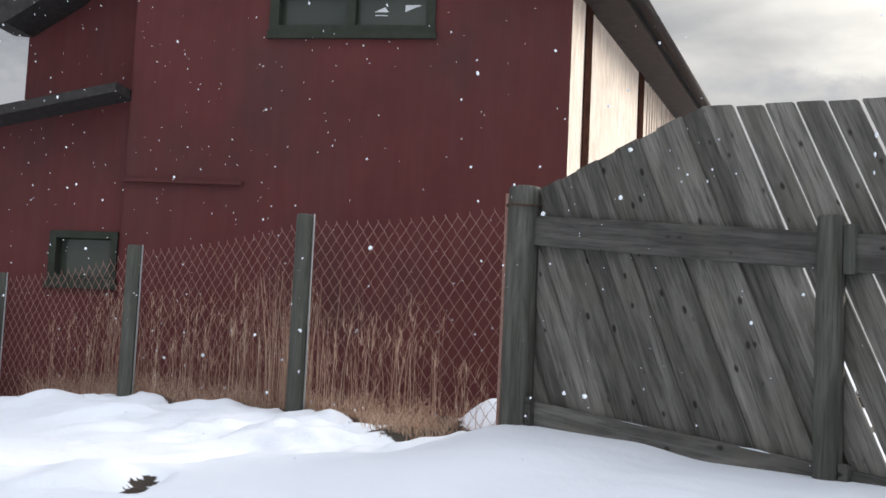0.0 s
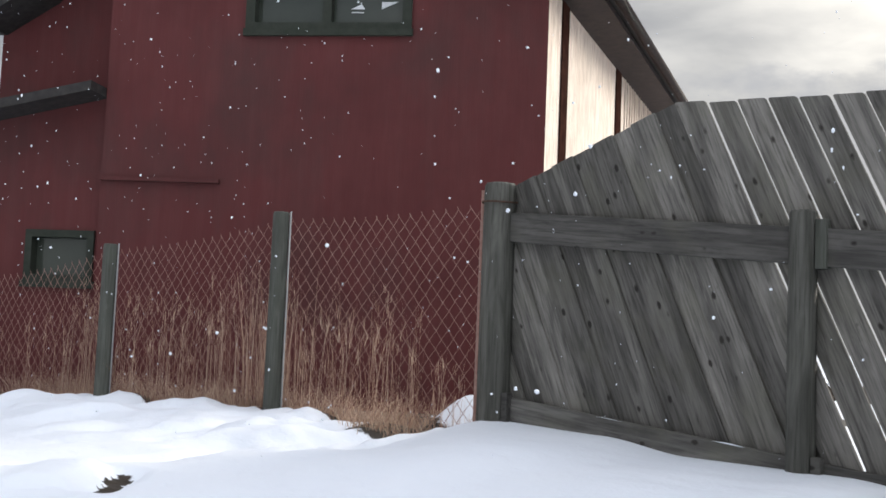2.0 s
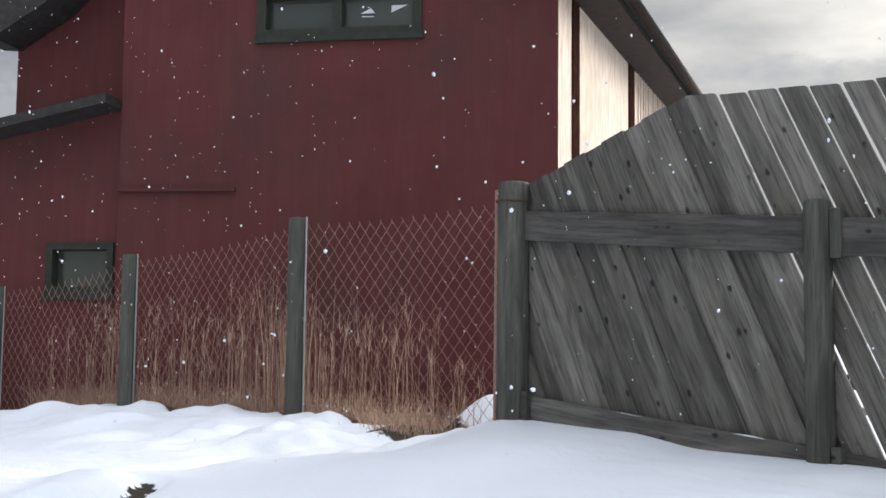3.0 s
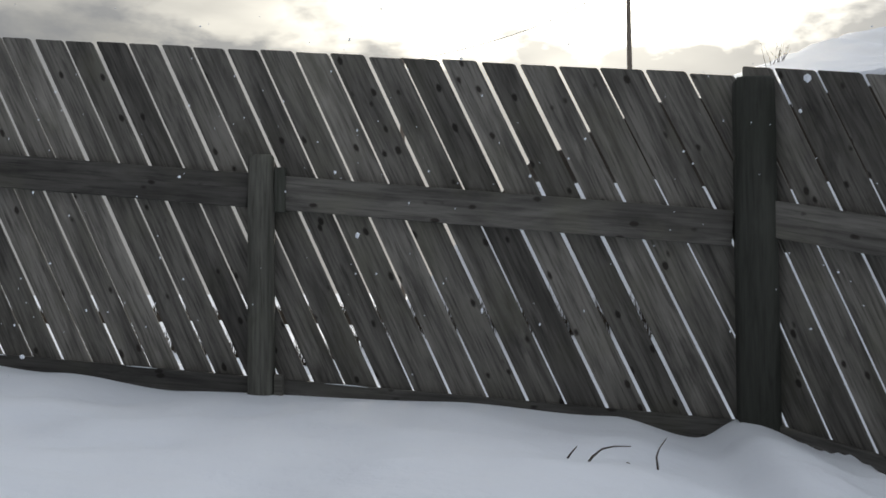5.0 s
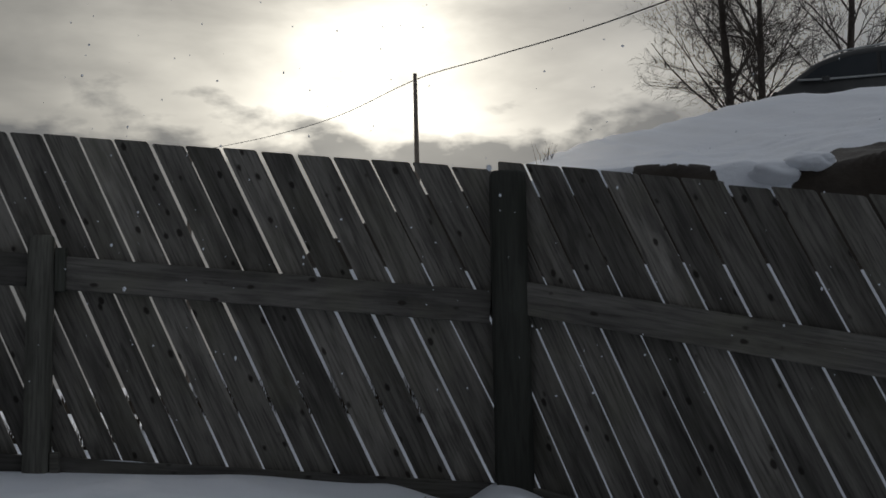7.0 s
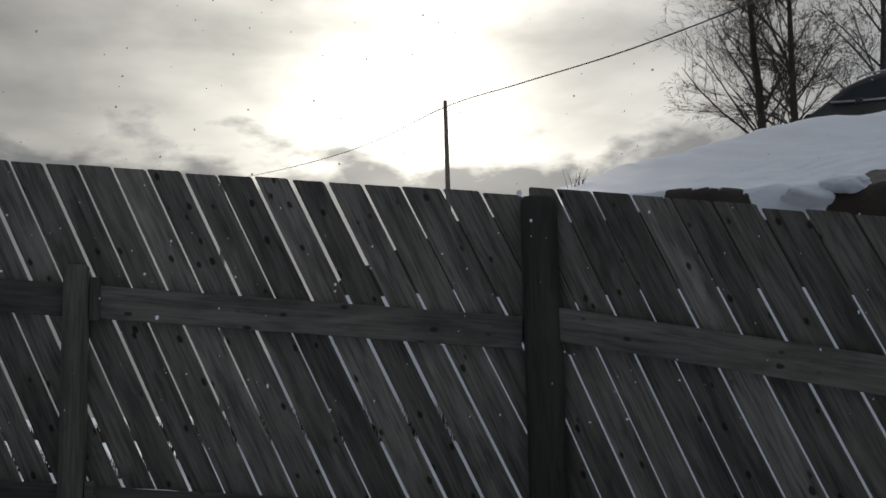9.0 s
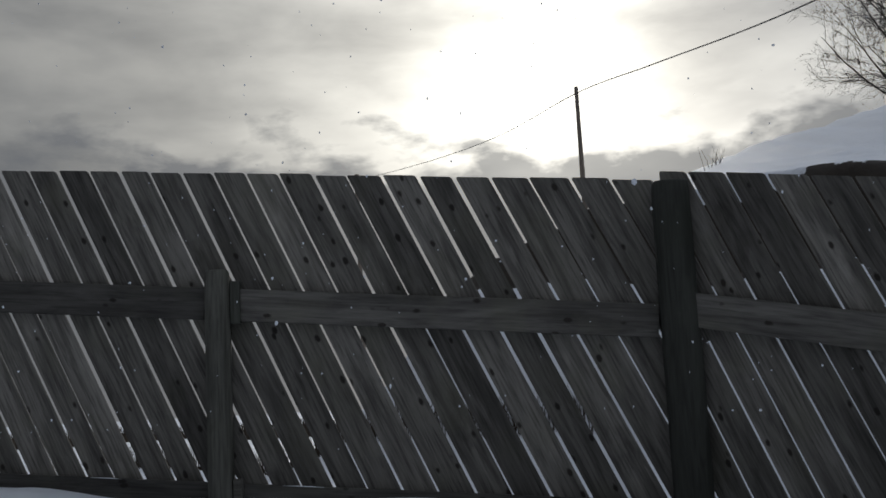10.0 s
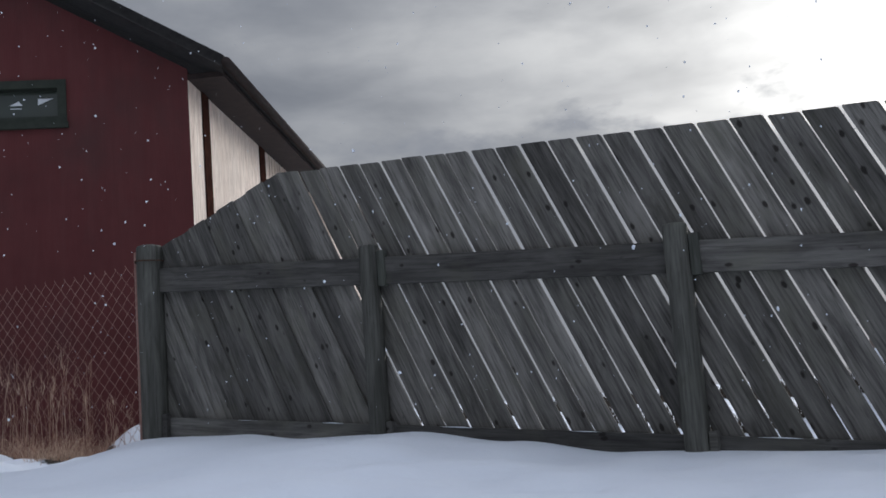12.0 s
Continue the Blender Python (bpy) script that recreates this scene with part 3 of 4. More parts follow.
# ---- chain-link fence ----
chain = empty("chain_link_fence", (P1.x, 0, 0), label="rusty chain-link fence on grey-green wooden posts behind the snowbank", category="fence")
CTOP = [2.16, 2.09, 1.88, 1.64, 1.42]
NP = len(CTOP)
for k in range(1, NP):
    p = CV * k
    po = post("post", CPOST, p.x, p.y, -0.2, CTOP[k], 0.056, chain, square=0.8)
    bm = bmesh.new()
    box(bm, (0, 0, 0), (0.012, 0.010, CTOP[k] + 0.15), bev=0.002)
    st = part("edge_strip", bm, GALV, chain, "pale metal strip along the post")
    st.location = (p.x + 0.060, p.y + 0.046, (CTOP[k] - 0.2) / 2 + 0.03)
bm = bmesh.new()
tube(bm, [(0.0 - 0.135, -0.05, -0.1), (-0.125, -0.05, 2.17)], 0.02, 8)
part("end_tube", bm, WIRE, chain, "thin rusty tube at the end post", smooth=True)


bm = bmesh.new()
tube(bm, [(0.115 * math.cos(a * 0.5236), -0.03 + 0.115 * math.sin(a * 0.5236), 2.08 + 0.004 * math.sin(a)) for a in range(13)], 0.006, 5)
part("wire_tie", bm, RUST, chain, "dark wire tie round the end post")


def mesh_panel(k):
    """Zigzag wires between two posts: each wire a chain of straight slanting lengths, over and under."""
    a, b = CV * k, CV * (k + 1)
    bm = bmesh.new()
    L = (b - a).length
    d = (b - a) / L
    cell_w, cell_h = 0.10, 0.125
    z_lo = 0.35
    n_cols = int(L / (cell_w / 2))
    r = 0.0026
    nrm = Vector((d.y, -d.x, 0))

    def top(u):
        f = u / L
        return CTOP[k] + (CTOP[k + 1] - CTOP[k]) * f - 0.06 - 0.04 * math.sin(math.pi * f)

    for c in range(n_cols):
        # one spiral wire: zigzags between columns c and c + 1
        pts = []
        u_mid = (c + 0.5) * cell_w / 2
        zt = top(u_mid)
        nn = int((zt - z_lo) / (cell_h / 2))
        for q in range(nn + 1):
            u = (c + ((q + c) % 2)) * cell_w / 2
            z = zt - q * cell_h / 2
            wob = 0.006 * noise.noise(Vector((u * 3, z * 3, k)))
            pts.append(a + d * (u + wob) + nrm * (0.075 + 0.003 * (1 if q % 2 else -1)) + Vector((0, 0, z)))
        tip = pts[0] + Vector((0, 0, 0.02)) + d * 0.008
        tube(bm, [tip] + pts, r, 3, cap=False)
    ob = part("wire_mesh", bm, WIRE, chain)
    return ob


for k in range(NP - 1):
    mesh_panel(k)

# ---- house ----
C = Vector((-6.166, 2.274, 0))
WD = Vector((math.cos(radians(40)), math.sin(radians(40)), 0))     # along the gable wall
WN = Vector((WD.y, -WD.x, 0))                                       # outwards
SD = Vector((math.cos(radians(118)), math.sin(radians(118)), 0))   # along the side wall
SN = Vector((SD.y, -SD.x, 0))
UP = Vector((0, 0, 1))
EAVE_Z, RAKE = 4.55, 0.566
house = empty("house", C, label="dark red boarded house with green windows and dark roof", category="house")


def plate(name, poly, o, du, dn, t0, t1, mat, parent=house, label=""):
    bm = bmesh.new()
    prism(bm, poly, o, du, UP, dn, t0, t1)
    return part(name, bm, mat, parent, label)


Z0 = Vector((0, 0, 0))


def holed(name, s0, s1, z0, z1, holes, o, du, dn, t0, t1, mat):
    """A wall rectangle with window openings, as one mesh."""
    bm = bmesh.new()
    cuts = sorted({s0, s1, *[h[0] for h in holes], *[h[1] for h in holes]})
    for a, b in zip(cuts, cuts[1:]):
        zs = [z0]
        for h in sorted(holes, key=lambda h: h[2]):
            if h[0] <= a and h[1] >= b:
                zs += [h[2], h[3]]
        zs.append(z1)
        for lo, hi in zip(zs[::2], zs[1::2]):
            prism(bm, [(a, lo), (b, lo), (b, hi), (a, hi)], o, du, UP, dn, t0, t1)
    bmesh.ops.remove_doubles(bm, verts=bm.verts, dist=0.0005)
    return part(name, bm, mat, house)


WIN = (-2.86, -1.33, 4.08, 4.50)
BWIN = (-5.02, -4.38, 1.60, 2.06)
RIDGE_S = -4.4


def rake_z(s):
    return EAVE_Z + RAKE * (0.39 - s)


holed("wall", -4.28, 0, -0.2, 4.60, [WIN], Z0, WD, WN, -0.2, 0.0, RED)
plate("gable", [(-4.28, 4.60), (0.0, 4.60), (0.0, rake_z(0) - 0.15), (-4.28, rake_z(-4.28) - 0.16)], Z0, WD, WN, -0.2, 0.0, RED)
# ledge under the jutting upper part
plate("ledge", [(-4.28, 2.585), (-3.08, 2.575), (-3.08, 2.61), (-4.28, 2.62)], Z0, WD, WN, 0.0, 0.045, RED)
# lower wing with its lean-to roof, and the upper wing set back
holed("wall", -5.75, -4.28, -0.2, 3.08, [BWIN], Z0, WD, WN, -0.3, -0.09, RED)
plate("wall", [(-5.75, 3.08), (-4.28, 3.08), (-4.28, 3.44), (-5.75, 3.14)], Z0, WD, WN, -0.3, -0.09, RED)
plate("wall", [(-9.5, -0.2), (-5.75, -0.2), (-5.75, 3.14), (-9.5, 2.36)], Z0, WD, WN, -0.3, -0.09, RED)
plate("wall", [(-5.70, 3.25), (-4.28, 3.25), (-4.28, rake_z(-4.3)), (-5.70, 4.50)], Z0, WD, WN, -0.75, -0.5, RED)


def lean_to():
    bm = bmesh.new()
    a = [(-9.6, 2.31), (-4.30, 3.41), (-4.30, 3.50), (-9.6, 2.44)]
    prism(bm, a, Z0, WD, UP, WN, -0.9, 0.30)
    return part("lean_to_roof", bm, ROOF, house, "dark lean-to roof slab")


lean_to()
plate("wing_roof", [(-5.98, 4.32), (-5.88, 4.18), (-5.66, 4.16), (-5.10, 4.50), (-4.28, 5.30), (-4.28, 5.86), (-6.14, 4.42)], Z0, WD, WN, -0.52, 0.05, ROOF, label="dark overhanging roof edge of the wing")
# main roof: two slopes and the dark soffit
def roof():
    bm = bmesh.new()
    th = 0.11
    prism(bm, [(0.39, EAVE_Z - 0.02), (RIDGE_S, rake_z(RIDGE_S)), (RIDGE_S, rake_z(RIDGE_S) + th), (0.42, EAVE_Z + th - 0.02)], Z0, WD, UP, WN, -0.2, 0.35)
    part("roof_verge", bm, ROOF, house, "dark overhanging verge")
    # the eaves slope along the side wall
    bm = bmesh.new()
    e0 = WD * 0.42 + WN * 0.35
    pts = []
    for s in (0.0, 13.0):
        o = e0 + SD * s
        r = o - WD * 4.8
        pts.append([o + UP * (EAVE_Z - 0.02), o + UP * (EAVE_Z + 0.10), r + UP * (rake_z(RIDGE_S) + 0.12), r + UP * rake_z(RIDGE_S)])
    A = [bm.verts.new(p) for p in pts[0]]
    B = [bm.verts.new(p) for p in pts[1]]
    bm.faces.new(A[::-1]), bm.faces.new(B)
    for i in range(4):
        bm.faces.new((A[i], A[(i + 1) % 4], B[(i + 1) % 4], B[i]))
    part("roof", bm, ROOF, house, "dark roof slope")
    bm = bmesh.new()
    e1 = WD * 0.44 + WN * 0.37
    tube(bm, [e1 + UP * (EAVE_Z + 0.02), e1 + SD * 13 + UP * (EAVE_Z + 0.02)], 0.055, 8)
    part("gutter", bm, FASCIA, house, "dark eaves gutter", smooth=True)
    bm = bmesh.new()
    prism(bm, [(0.0, 4.50), (13, 4.50), (13, 4.56), (0, 4.56)], Z0, SD, UP, SN, -0.02, 0.40)
    part("soffit", bm, FASCIA, house, "dark brown soffit boards")
    # far slope, so that the roof closes
    bm = bmesh.new()
    ps = [WN * 0.35 + WD * RIDGE_S + UP * rake_z(RIDGE_S), WN * 0.35 + WD * (-5.75) + UP * (rake_z(RIDGE_S) - 2.3)]
    v = [bm.verts.new(ps[0]), bm.verts.new(ps[1]), bm.verts.new(ps[1] + UP * 0.12), bm.verts.new(ps[0] + UP * 0.12)]
    w = [bm.verts.new(x.co + SD * 13) for x in v]
    bm.faces.new(v), bm.faces.new(w[::-1])
    for i in range(4):
        bm.faces.new((v[i], w[i], w[(i + 1) % 4], v[(i + 1) % 4]))
    part("roof", bm, ROOF, house)


roof()
plate("side_wall", [(0.0, -0.2), (12.5, -0.2), (12.5, 4.5), (0.0, 4.5)], Z0, SD, SN, -0.2, 0.0, SIDE, label="bleached tan boarding with sunlight lifted into its colour")
sb, rs = 3.6, random.Random(3)
while sb < 8.5:
    w = 0.17
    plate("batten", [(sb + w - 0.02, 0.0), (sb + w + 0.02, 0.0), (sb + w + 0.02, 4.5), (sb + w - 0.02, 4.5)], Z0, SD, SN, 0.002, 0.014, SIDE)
    sb += w
for a, b in ((0.49, 0.74), (3.18, 3.48)):
    plate("trim_post", [(a, 0.0), (b, 0.0), (b, 4.5), (a, 4.5)], Z0, SD, SN, 0.0, 0.018, TRIM, label="dark brown vertical trim")
plate("back_wall", [(-5.4, -0.2), (0.0, -0.2), (0, 4.5), (-4.4, 6.9), (-5.4, 6.2)], SD * 12.5, WD, WN, -0.2, 0.0, RED)


def window(name, s0, s1, z0, z1, off, split, label):
    w = part(name, box_frame(s0, s1, z0, z1, off), GREEN, house, label)
    panes = [(s0 + 0.02, split - 0.03), (split + 0.03, s1 - 0.02)] if split else [(s0 + 0.02, s1 - 0.02)]
    for a, b in panes:
        plate("pane", [(a, z0 + 0.02), (b, z0 + 0.02), (b, z1 - 0.02), (a, z1 - 0.02)], Z0, WD, WN, off - 0.10, off - 0.09, GLASS, w)
    if split:
        plate("mullion", [(split - 0.045, z0 + 0.05), (split + 0.045, z0 + 0.05), (split + 0.045, z1 - 0.04), (split - 0.045, z1 - 0.04)], Z0, WD, WN, off - 0.11, off + 0.012, GREEN, w)
    plate("window_sill", [(s0 - 0.06, z0 - 0.07), (s1 + 0.06, z0 - 0.07), (s1 + 0.06, z0), (s0 - 0.06, z0)], Z0, WD, WN, off + 0.001, off + 0.045, GREEN, w)
    return w


def box_frame(s0, s1, z0, z1, off):
    bm = bmesh.new()
    t = 0.045 if s1 - s0 > 1 else 0.035
    for a, b, lo, hi in ((s0 - t, s0 + t, z0, z1 + t), (s1 - t, s1 + t, z0, z1 + t), (s0 + t, s1 - t, z1 - t, z1 + t), (s0 + t, s1 - t, z0, z0 + 0.06)):
        prism(bm, [(a, lo), (b, lo), (b, hi), (a, hi)], Z0, WD, UP, WN, off - 0.12, off + 0.03)
    return bm


big = window("window", *WIN, 0.0, -2.11, "dark green double window with pale stickers")
window("window", *BWIN, -0.09, None, "small dark green basement window")
for poly in ([(-1.90, 4.30), (-1.76, 4.30), (-1.80, 4.35)], [(-1.60, 4.30), (-1.60, 4.37), (-1.44, 4.37)]):
    plate("sticker", poly, Z0, WD, WN, -0.088, -0.086, PAPER, big, "small white triangular sticker")
plate("sticker", [(-1.89, 4.265), (-1.77, 4.262), (-1.77, 4.270), (-1.89, 4.273)], Z0, WD, WN, -0.088, -0.086, PAPER, big, "thin white bar on the pane")

# ---- pole, cable, stub ----
pole = empty("utility_pole", (3.05, 23.7, 3.0), label="slim grey wooden utility pole behind the fence", category="utility pole")
bm = bmesh.new()
tube(bm, [(0, 0, 0), (0.02, 0, 3.2), (0.0, 0, 6.45)], [0.085, 0.075, 0.055], 10)
part("shaft", bm, POLEWOOD, pole, smooth=True)
cable = empty("overhead_cable", (3.0, 23.7, 9.2), label="thin dark sagging overhead cable", category="cable")
bm = bmesh.new()
CABLE_PTS = [(10.53, -7.48, 5.3), (9.03, -1.24, 5.4), (7.53, 5.0, 5.92), (6.04, 11.23, 6.84), (4.55, 17.46, 8.05), (3.05, 23.7, 9.27), (0.7, 31.4, 10.17), (-2.2, 40.5, 11.6), (-6.5, 53.1, 13.8), (-12.8, 72, 17.3)]


def smooth_line(ps, n=12):
    """Points along a smooth curve through ps."""
    ps = [Vector(p) for p in ps]
    ext = [ps[0] * 2 - ps[1]] + ps + [ps[-1] * 2 - ps[-2]]
    out = []
    for a, b, c, d in zip(ext, ext[1:], ext[2:], ext[3:]):
        for k_ in range(n):
            t_ = k_ / n
            out.append(0.5 * ((2 * b) + (c - a) * t_ + (2 * a - 5 * b + 4 * c - d) * t_ * t_ + (3 * b - a - 3 * c + d) * t_ ** 3))
    return out + [ps[-1]]


tube(bm, [p - Vector((3.0, 23.7, 9.2)) for p in smooth_line(CABLE_PTS)], 0.014, 5)
part("wire", bm, CABLE, cable, smooth=True)
stub = empty("marker_stake", (-0.44, 7.46, 0.0), label="thin dark stake behind the board fence", category="stake")
bm = bmesh.new()
tube(bm, [(0, 0, 0), (0, 0, 3.86)], 0.03, 8)
part("shaft", bm, POLEWOOD, stub)


# ---- bare trees ----
def tree(at, height, seed, label, lean=0.0, spread=0.42):
    rg = random.Random(seed)
    t = empty("bare_tree", at, label=label, category="tree", group="bare trees on the bank")
    bm = bmesh.new()
    bt = bmesh.new()

    def limb(p, d, length, r, level):
        n = 6 if level == 0 else 4
        pts, rad = [p.copy()], [r]
        q, dd = p.copy(), d.copy()
        for s in range(n):
            dd = (dd + Vector((rg.uniform(-1, 1), rg.uniform(-1, 1), rg.uniform(-0.3, 0.7) if level == 0 else rg.uniform(-0.55, 0.6))) * (0.04 if level == 0 else 0.15)).normalized()
            q = q + dd * length / n
            pts.append(q.copy())
            rad.append(r * (1 - 0.75 * (s + 1) / n))
        tube(bm if level == 0 else bt, pts, rad, 7 if level == 0 else (4 if level == 1 else 3), cap=False)
        if level >= 4:
            return
        count = (40, 11, 6, 4)[level]
        for c in range(count):
            f = rg.uniform(0.06 if level == 0 else 0.15, 1.0)
            idx = min(int(f * n), n - 1)
            k = f * n - idx
            o = pts[idx].lerp(pts[idx + 1], k)
            main = (pts[idx + 1] - pts[idx]).normalized()
            a = rg.uniform(0, 6.283)
            side = main.orthogonal().normalized()
            side = side * math.cos(a) + main.cross(side) * math.sin(a)
            nd_ = (main * (rg.uniform(0.30, 0.65) + 0.6 * f if level == 0 else rg.uniform(0.6, 1.0)) + side * rg.uniform(0.55, 0.85) + Vector((0, 0, 0.04))).normalized()
            ln = length * (spread * (1.05 - 0.55 * f) if level == 0 else rg.uniform(0.30, 0.52))
            limb(o, nd_, ln, max(rad[idx] * (0.30 if level == 0 else 0.48), 0.0042), level + 1)

    limb(Vector((0, 0, 0)), Vector((lean, 0, 1)).normalized(), height, height * 0.0165, 0)
    part("trunk", bm, BARK, t, smooth=True)
    part("crown", bt, BARK, t, "fine bare twigs")
    return t


for (x, y, z), h, sd_, le, sp in (((11.55, 22.1, 7.6), 7.0, 11, -0.02, 0.42), ((12.25, 21.9, 7.6), 6.6, 23, 0.03, 0.42), ((14.3, 21.2, 8.0), 6.5, 37, 0.04, 0.42)):
    tree((x, y, ground_z(x, y) - 0.1), h + z - ground_z(x, y), sd_, "bare grey-brown tree with fine twigs on the snowy bank", le, sp)


def shrub(at, seed):
    rr = random.Random(seed)
    t = empty("shrub", at, label="tiny leafless shrub on the crest of the snowy bank", category="shrub")
    for i in range(14):
        bm = bmesh.new()
        p = Vector((rr.uniform(-0.12, 0.12), rr.uniform(-0.08, 0.08), -0.05))
        d = Vector((rr.uniform(-0.5, 0.5), rr.uniform(-0.4, 0.4), 1)).normalized()
        tube(bm, [p, p + d * 0.12, p + d * rr.uniform(0.2, 0.34) + Vector((rr.uniform(-0.05, 0.05), 0, 0))], [0.0045, 0.0035, 0.0015], 4)
        part("stem", bm, BARK, t)
    return t


shrub((4.26, 8.48, ground_z(4.26, 8.48)), 3)


# ---- parked car ----
def car():
    at = Vector((11.75, 14.2, 0))
    at.z = ground_z(at.x, at.y) - 0.30
    c = empty("car", at, label="dark parked hatchback on the snowy bank", category="car")
    outline = [(-2.0, 0.30), (-2.08, 0.60), (-1.98, 0.88), (-1.62, 1.14), (-1.12, 1.48), (-0.55, 1.67), (0.2, 1.73), (1.0, 1.66), (1.62, 1.28), (2.0, 0.98), (2.10, 0.62), (2.0, 0.30)]
    prof = [(p.x, p.z) for p in smooth_line([(x, 0, z) for x, z in outline], 4)]
    bm = bmesh.new()
    rings = []
    for y, k in ((-0.86, 0.93), (-0.83, 0.975), (-0.72, 1.0), (0.72, 1.0), (0.83, 0.975), (0.86, 0.93)):
        rings.append([bm.verts.new((x * (0.99 if k < 1 else 1), y * (1 if z < 1.0 else 0.80), z * (k if z > 1 else 1))) for x, z in prof])
    for a, b in zip(rings, rings[1:]):
        for i in range(len(prof)):
            j = (i + 1) % len(prof)
            bm.faces.new((a[i], a[j], b[j], b[i]))
    bm.faces.new(rings[0]), bm.faces.new(rings[-1][::-1])
    body = part("body", bm, CARPAINT, c, smooth=True)
    for y in (-0.72, 0.72):
        bm = bmesh.new()
        sgn = 1 if y > 0 else -1
        prism(bm, [(-1.42, 1.14), (-1.02, 1.40), (-0.5, 1.54), (0.0, 1.58), (0.0, 1.12)], (0, y, 0), (1, 0, 0), (0, 0, 1), (0, sgn, 0), -0.02, 0.012)
        part("side_window", bm, CARGLASS, c, "dark side window")
        bm = bmesh.new()
        prism(bm, [(0.08, 1.12), (0.08, 1.58), (0.9, 1.52), (1.40, 1.20)], (0, y, 0), (1, 0, 0), (0, 0, 1), (0, sgn, 0), -0.02, 0.012)
        part("side_window", bm, CARGLASS, c, "dark side window")
        bm = bmesh.new()
        tube(bm, [(-1.46, y * 1.05, 1.15), (-0.9, y * 1.05, 1.125), (0.3, y * 1.05, 1.115), (1.42, y * 1.05, 1.18)], 0.022, 6)
        part("belt_trim", bm, GALV, c, "pale metal strip under the windows", smooth=True)
        bm = bmesh.new()
        tube(bm, [(-0.95, y * 0.86, 1.60), (-0.75, y * 0.86, 1.68), (0.2, y * 0.86, 1.76), (0.95, y * 0.86, 1.70), (1.1, y * 0.86, 1.62)], 0.02, 6)
        part("roof_rail", bm, GALV, c, "slim pale roof rail", smooth=True)
        bm = bmesh.new()
        box(bm, (-0.95, y * 1.32, 1.07), (0.14, 0.16, 0.11), bev=0.03)
        part("wing_mirror", bm, CARPAINT, c)
        for x in (-1.3, 1.3):
            bm = bmesh.new()
            bmesh.ops.create_cone(bm, cap_ends=True, segments=24, radius1=0.32, radius2=0.32, depth=0.2)
            bmesh.ops.rotate(bm, verts=bm.verts, matrix=Matrix.Rotation(radians(90), 3, "X"))
            bmesh.ops.translate(bm, verts=bm.verts, vec=(x, y * 1.08, 0.32))
            wh = part("tyre", bm, TYRE, c)
            bm = bmesh.new()
            bmesh.ops.create_cone(bm, cap_ends=True, segments=20, radius1=0.2, radius2=0.18, depth=0.22)
            bmesh.ops.rotate(bm, verts=bm.verts, matrix=Matrix.Rotation(radians(90), 3, "X"))
            bmesh.ops.translate(bm, verts=bm.verts, vec=(x, y * 1.09, 0.32))
            part("rim", bm, CHROME, wh)
    c.rotation_euler = (0, 0, radians(-20))
    return c


car()


# ---- dry grass, scrub, twigs ----
def blades(name, places, label, mat=GRASS):
    verts, faces = [], []
    rg = random.Random(9)
    for x, y, z, h, w, lean in places:
        a = rg.uniform(0, 6.283)
        lx, ly = math.cos(a) * lean * h, math.sin(a) * lean * h
        s = rg.uniform(0, 3.14159)
        ex, ey = math.cos(s) * w, math.sin(s) * w
        n = len(verts)
        for f, k in ((0, 1), (0.5, 0.8), (1.0, 0.15)):
            ox, oy = lx * f * f, ly * f * f
            verts += [(x + ox - ex * k, y + oy - ey * k, z + h * f), (x + ox + ex * k, y + oy + ey * k, z + h * f), (x + ox + ey * k * 0.6, y + oy - ex * k * 0.6, z + h * f)]
        for r in (0, 3):
            for i in range(3):
                j = (i + 1) % 3
                faces.append((n + r + i, n + r + j, n + r + 3 + j, n + r + 3 + i))
    me = bpy.data.meshes.new(name)
    me.from_pydata(verts, [], faces)
    me.materials.append(mat)
    return tagged(new(name, me), label, "grass", kind="stuff")


rg = random.Random(21)
stalks = []
for i in range(5200):
    u = rg.uniform(0.1, 5.6)
    p = P1 + CV.normalized() * u
    back = 0.10 + abs(rg.gauss(0, 0.30))
    x, y = p.x - 0.2 * back, p.y + back
    clump = 0.5 + 0.5 * noise.noise(Vector((x * 2.1, y * 1.2, 3)))
    tall = rg.random() < 0.045 + 0.27 * max(clump - 0.4, 0)
    h = rg.uniform(0.45, 1.15) * (0.65 + 0.6 * clump) if tall else rg.uniform(0.06, 0.32)
    if u < 0.75:
        h *= 0.6
    stalks.append((x, y, ground_z(x, y) - 0.03, h, 0.0016 if tall else 0.0018, rg.uniform(0.02, 0.18) if tall else rg.uniform(0.3, 1.0)))
    if tall and rg.random() < 0.5:   # seed heads
        for q in range(4):
            stalks.append((x + rg.uniform(-0.012, 0.012), y + rg.uniform(-0.012, 0.012), ground_z(x, y) - 0.03 + h * rg.uniform(0.72, 0.92), rg.uniform(0.05, 0.11), 0.0022, rg.uniform(0.1, 0.5)))
for i in range(130):   # the pale clump beside a post
    u = 2.35 + rg.gauss(0, 0.13)
    p = P1 + CV.normalized() * u
    x, y = p.x, p.y + 0.22 + rg.uniform(-0.08, 0.2)
    stalks.append((x, y, ground_z(x, y) - 0.03, rg.uniform(0.6, 1.25), 0.003, rg.uniform(0.02, 0.12)))
for i in range(420):   # matted grass on the bare patch before the mesh
    x, y = -5.2 + rg.gauss(0, 0.26), -0.30 + rg.gauss(0, 0.10)
    if litter_shade_at(x, y) > 0.3:
        stalks.append((x, y, ground_z(x, y) - 0.02, rg.uniform(0.05, 0.20), 0.0022, rg.uniform(0.3, 1.1)))
blades("dry_grass", stalks, "tall dry straw-coloured grass behind the mesh fence")

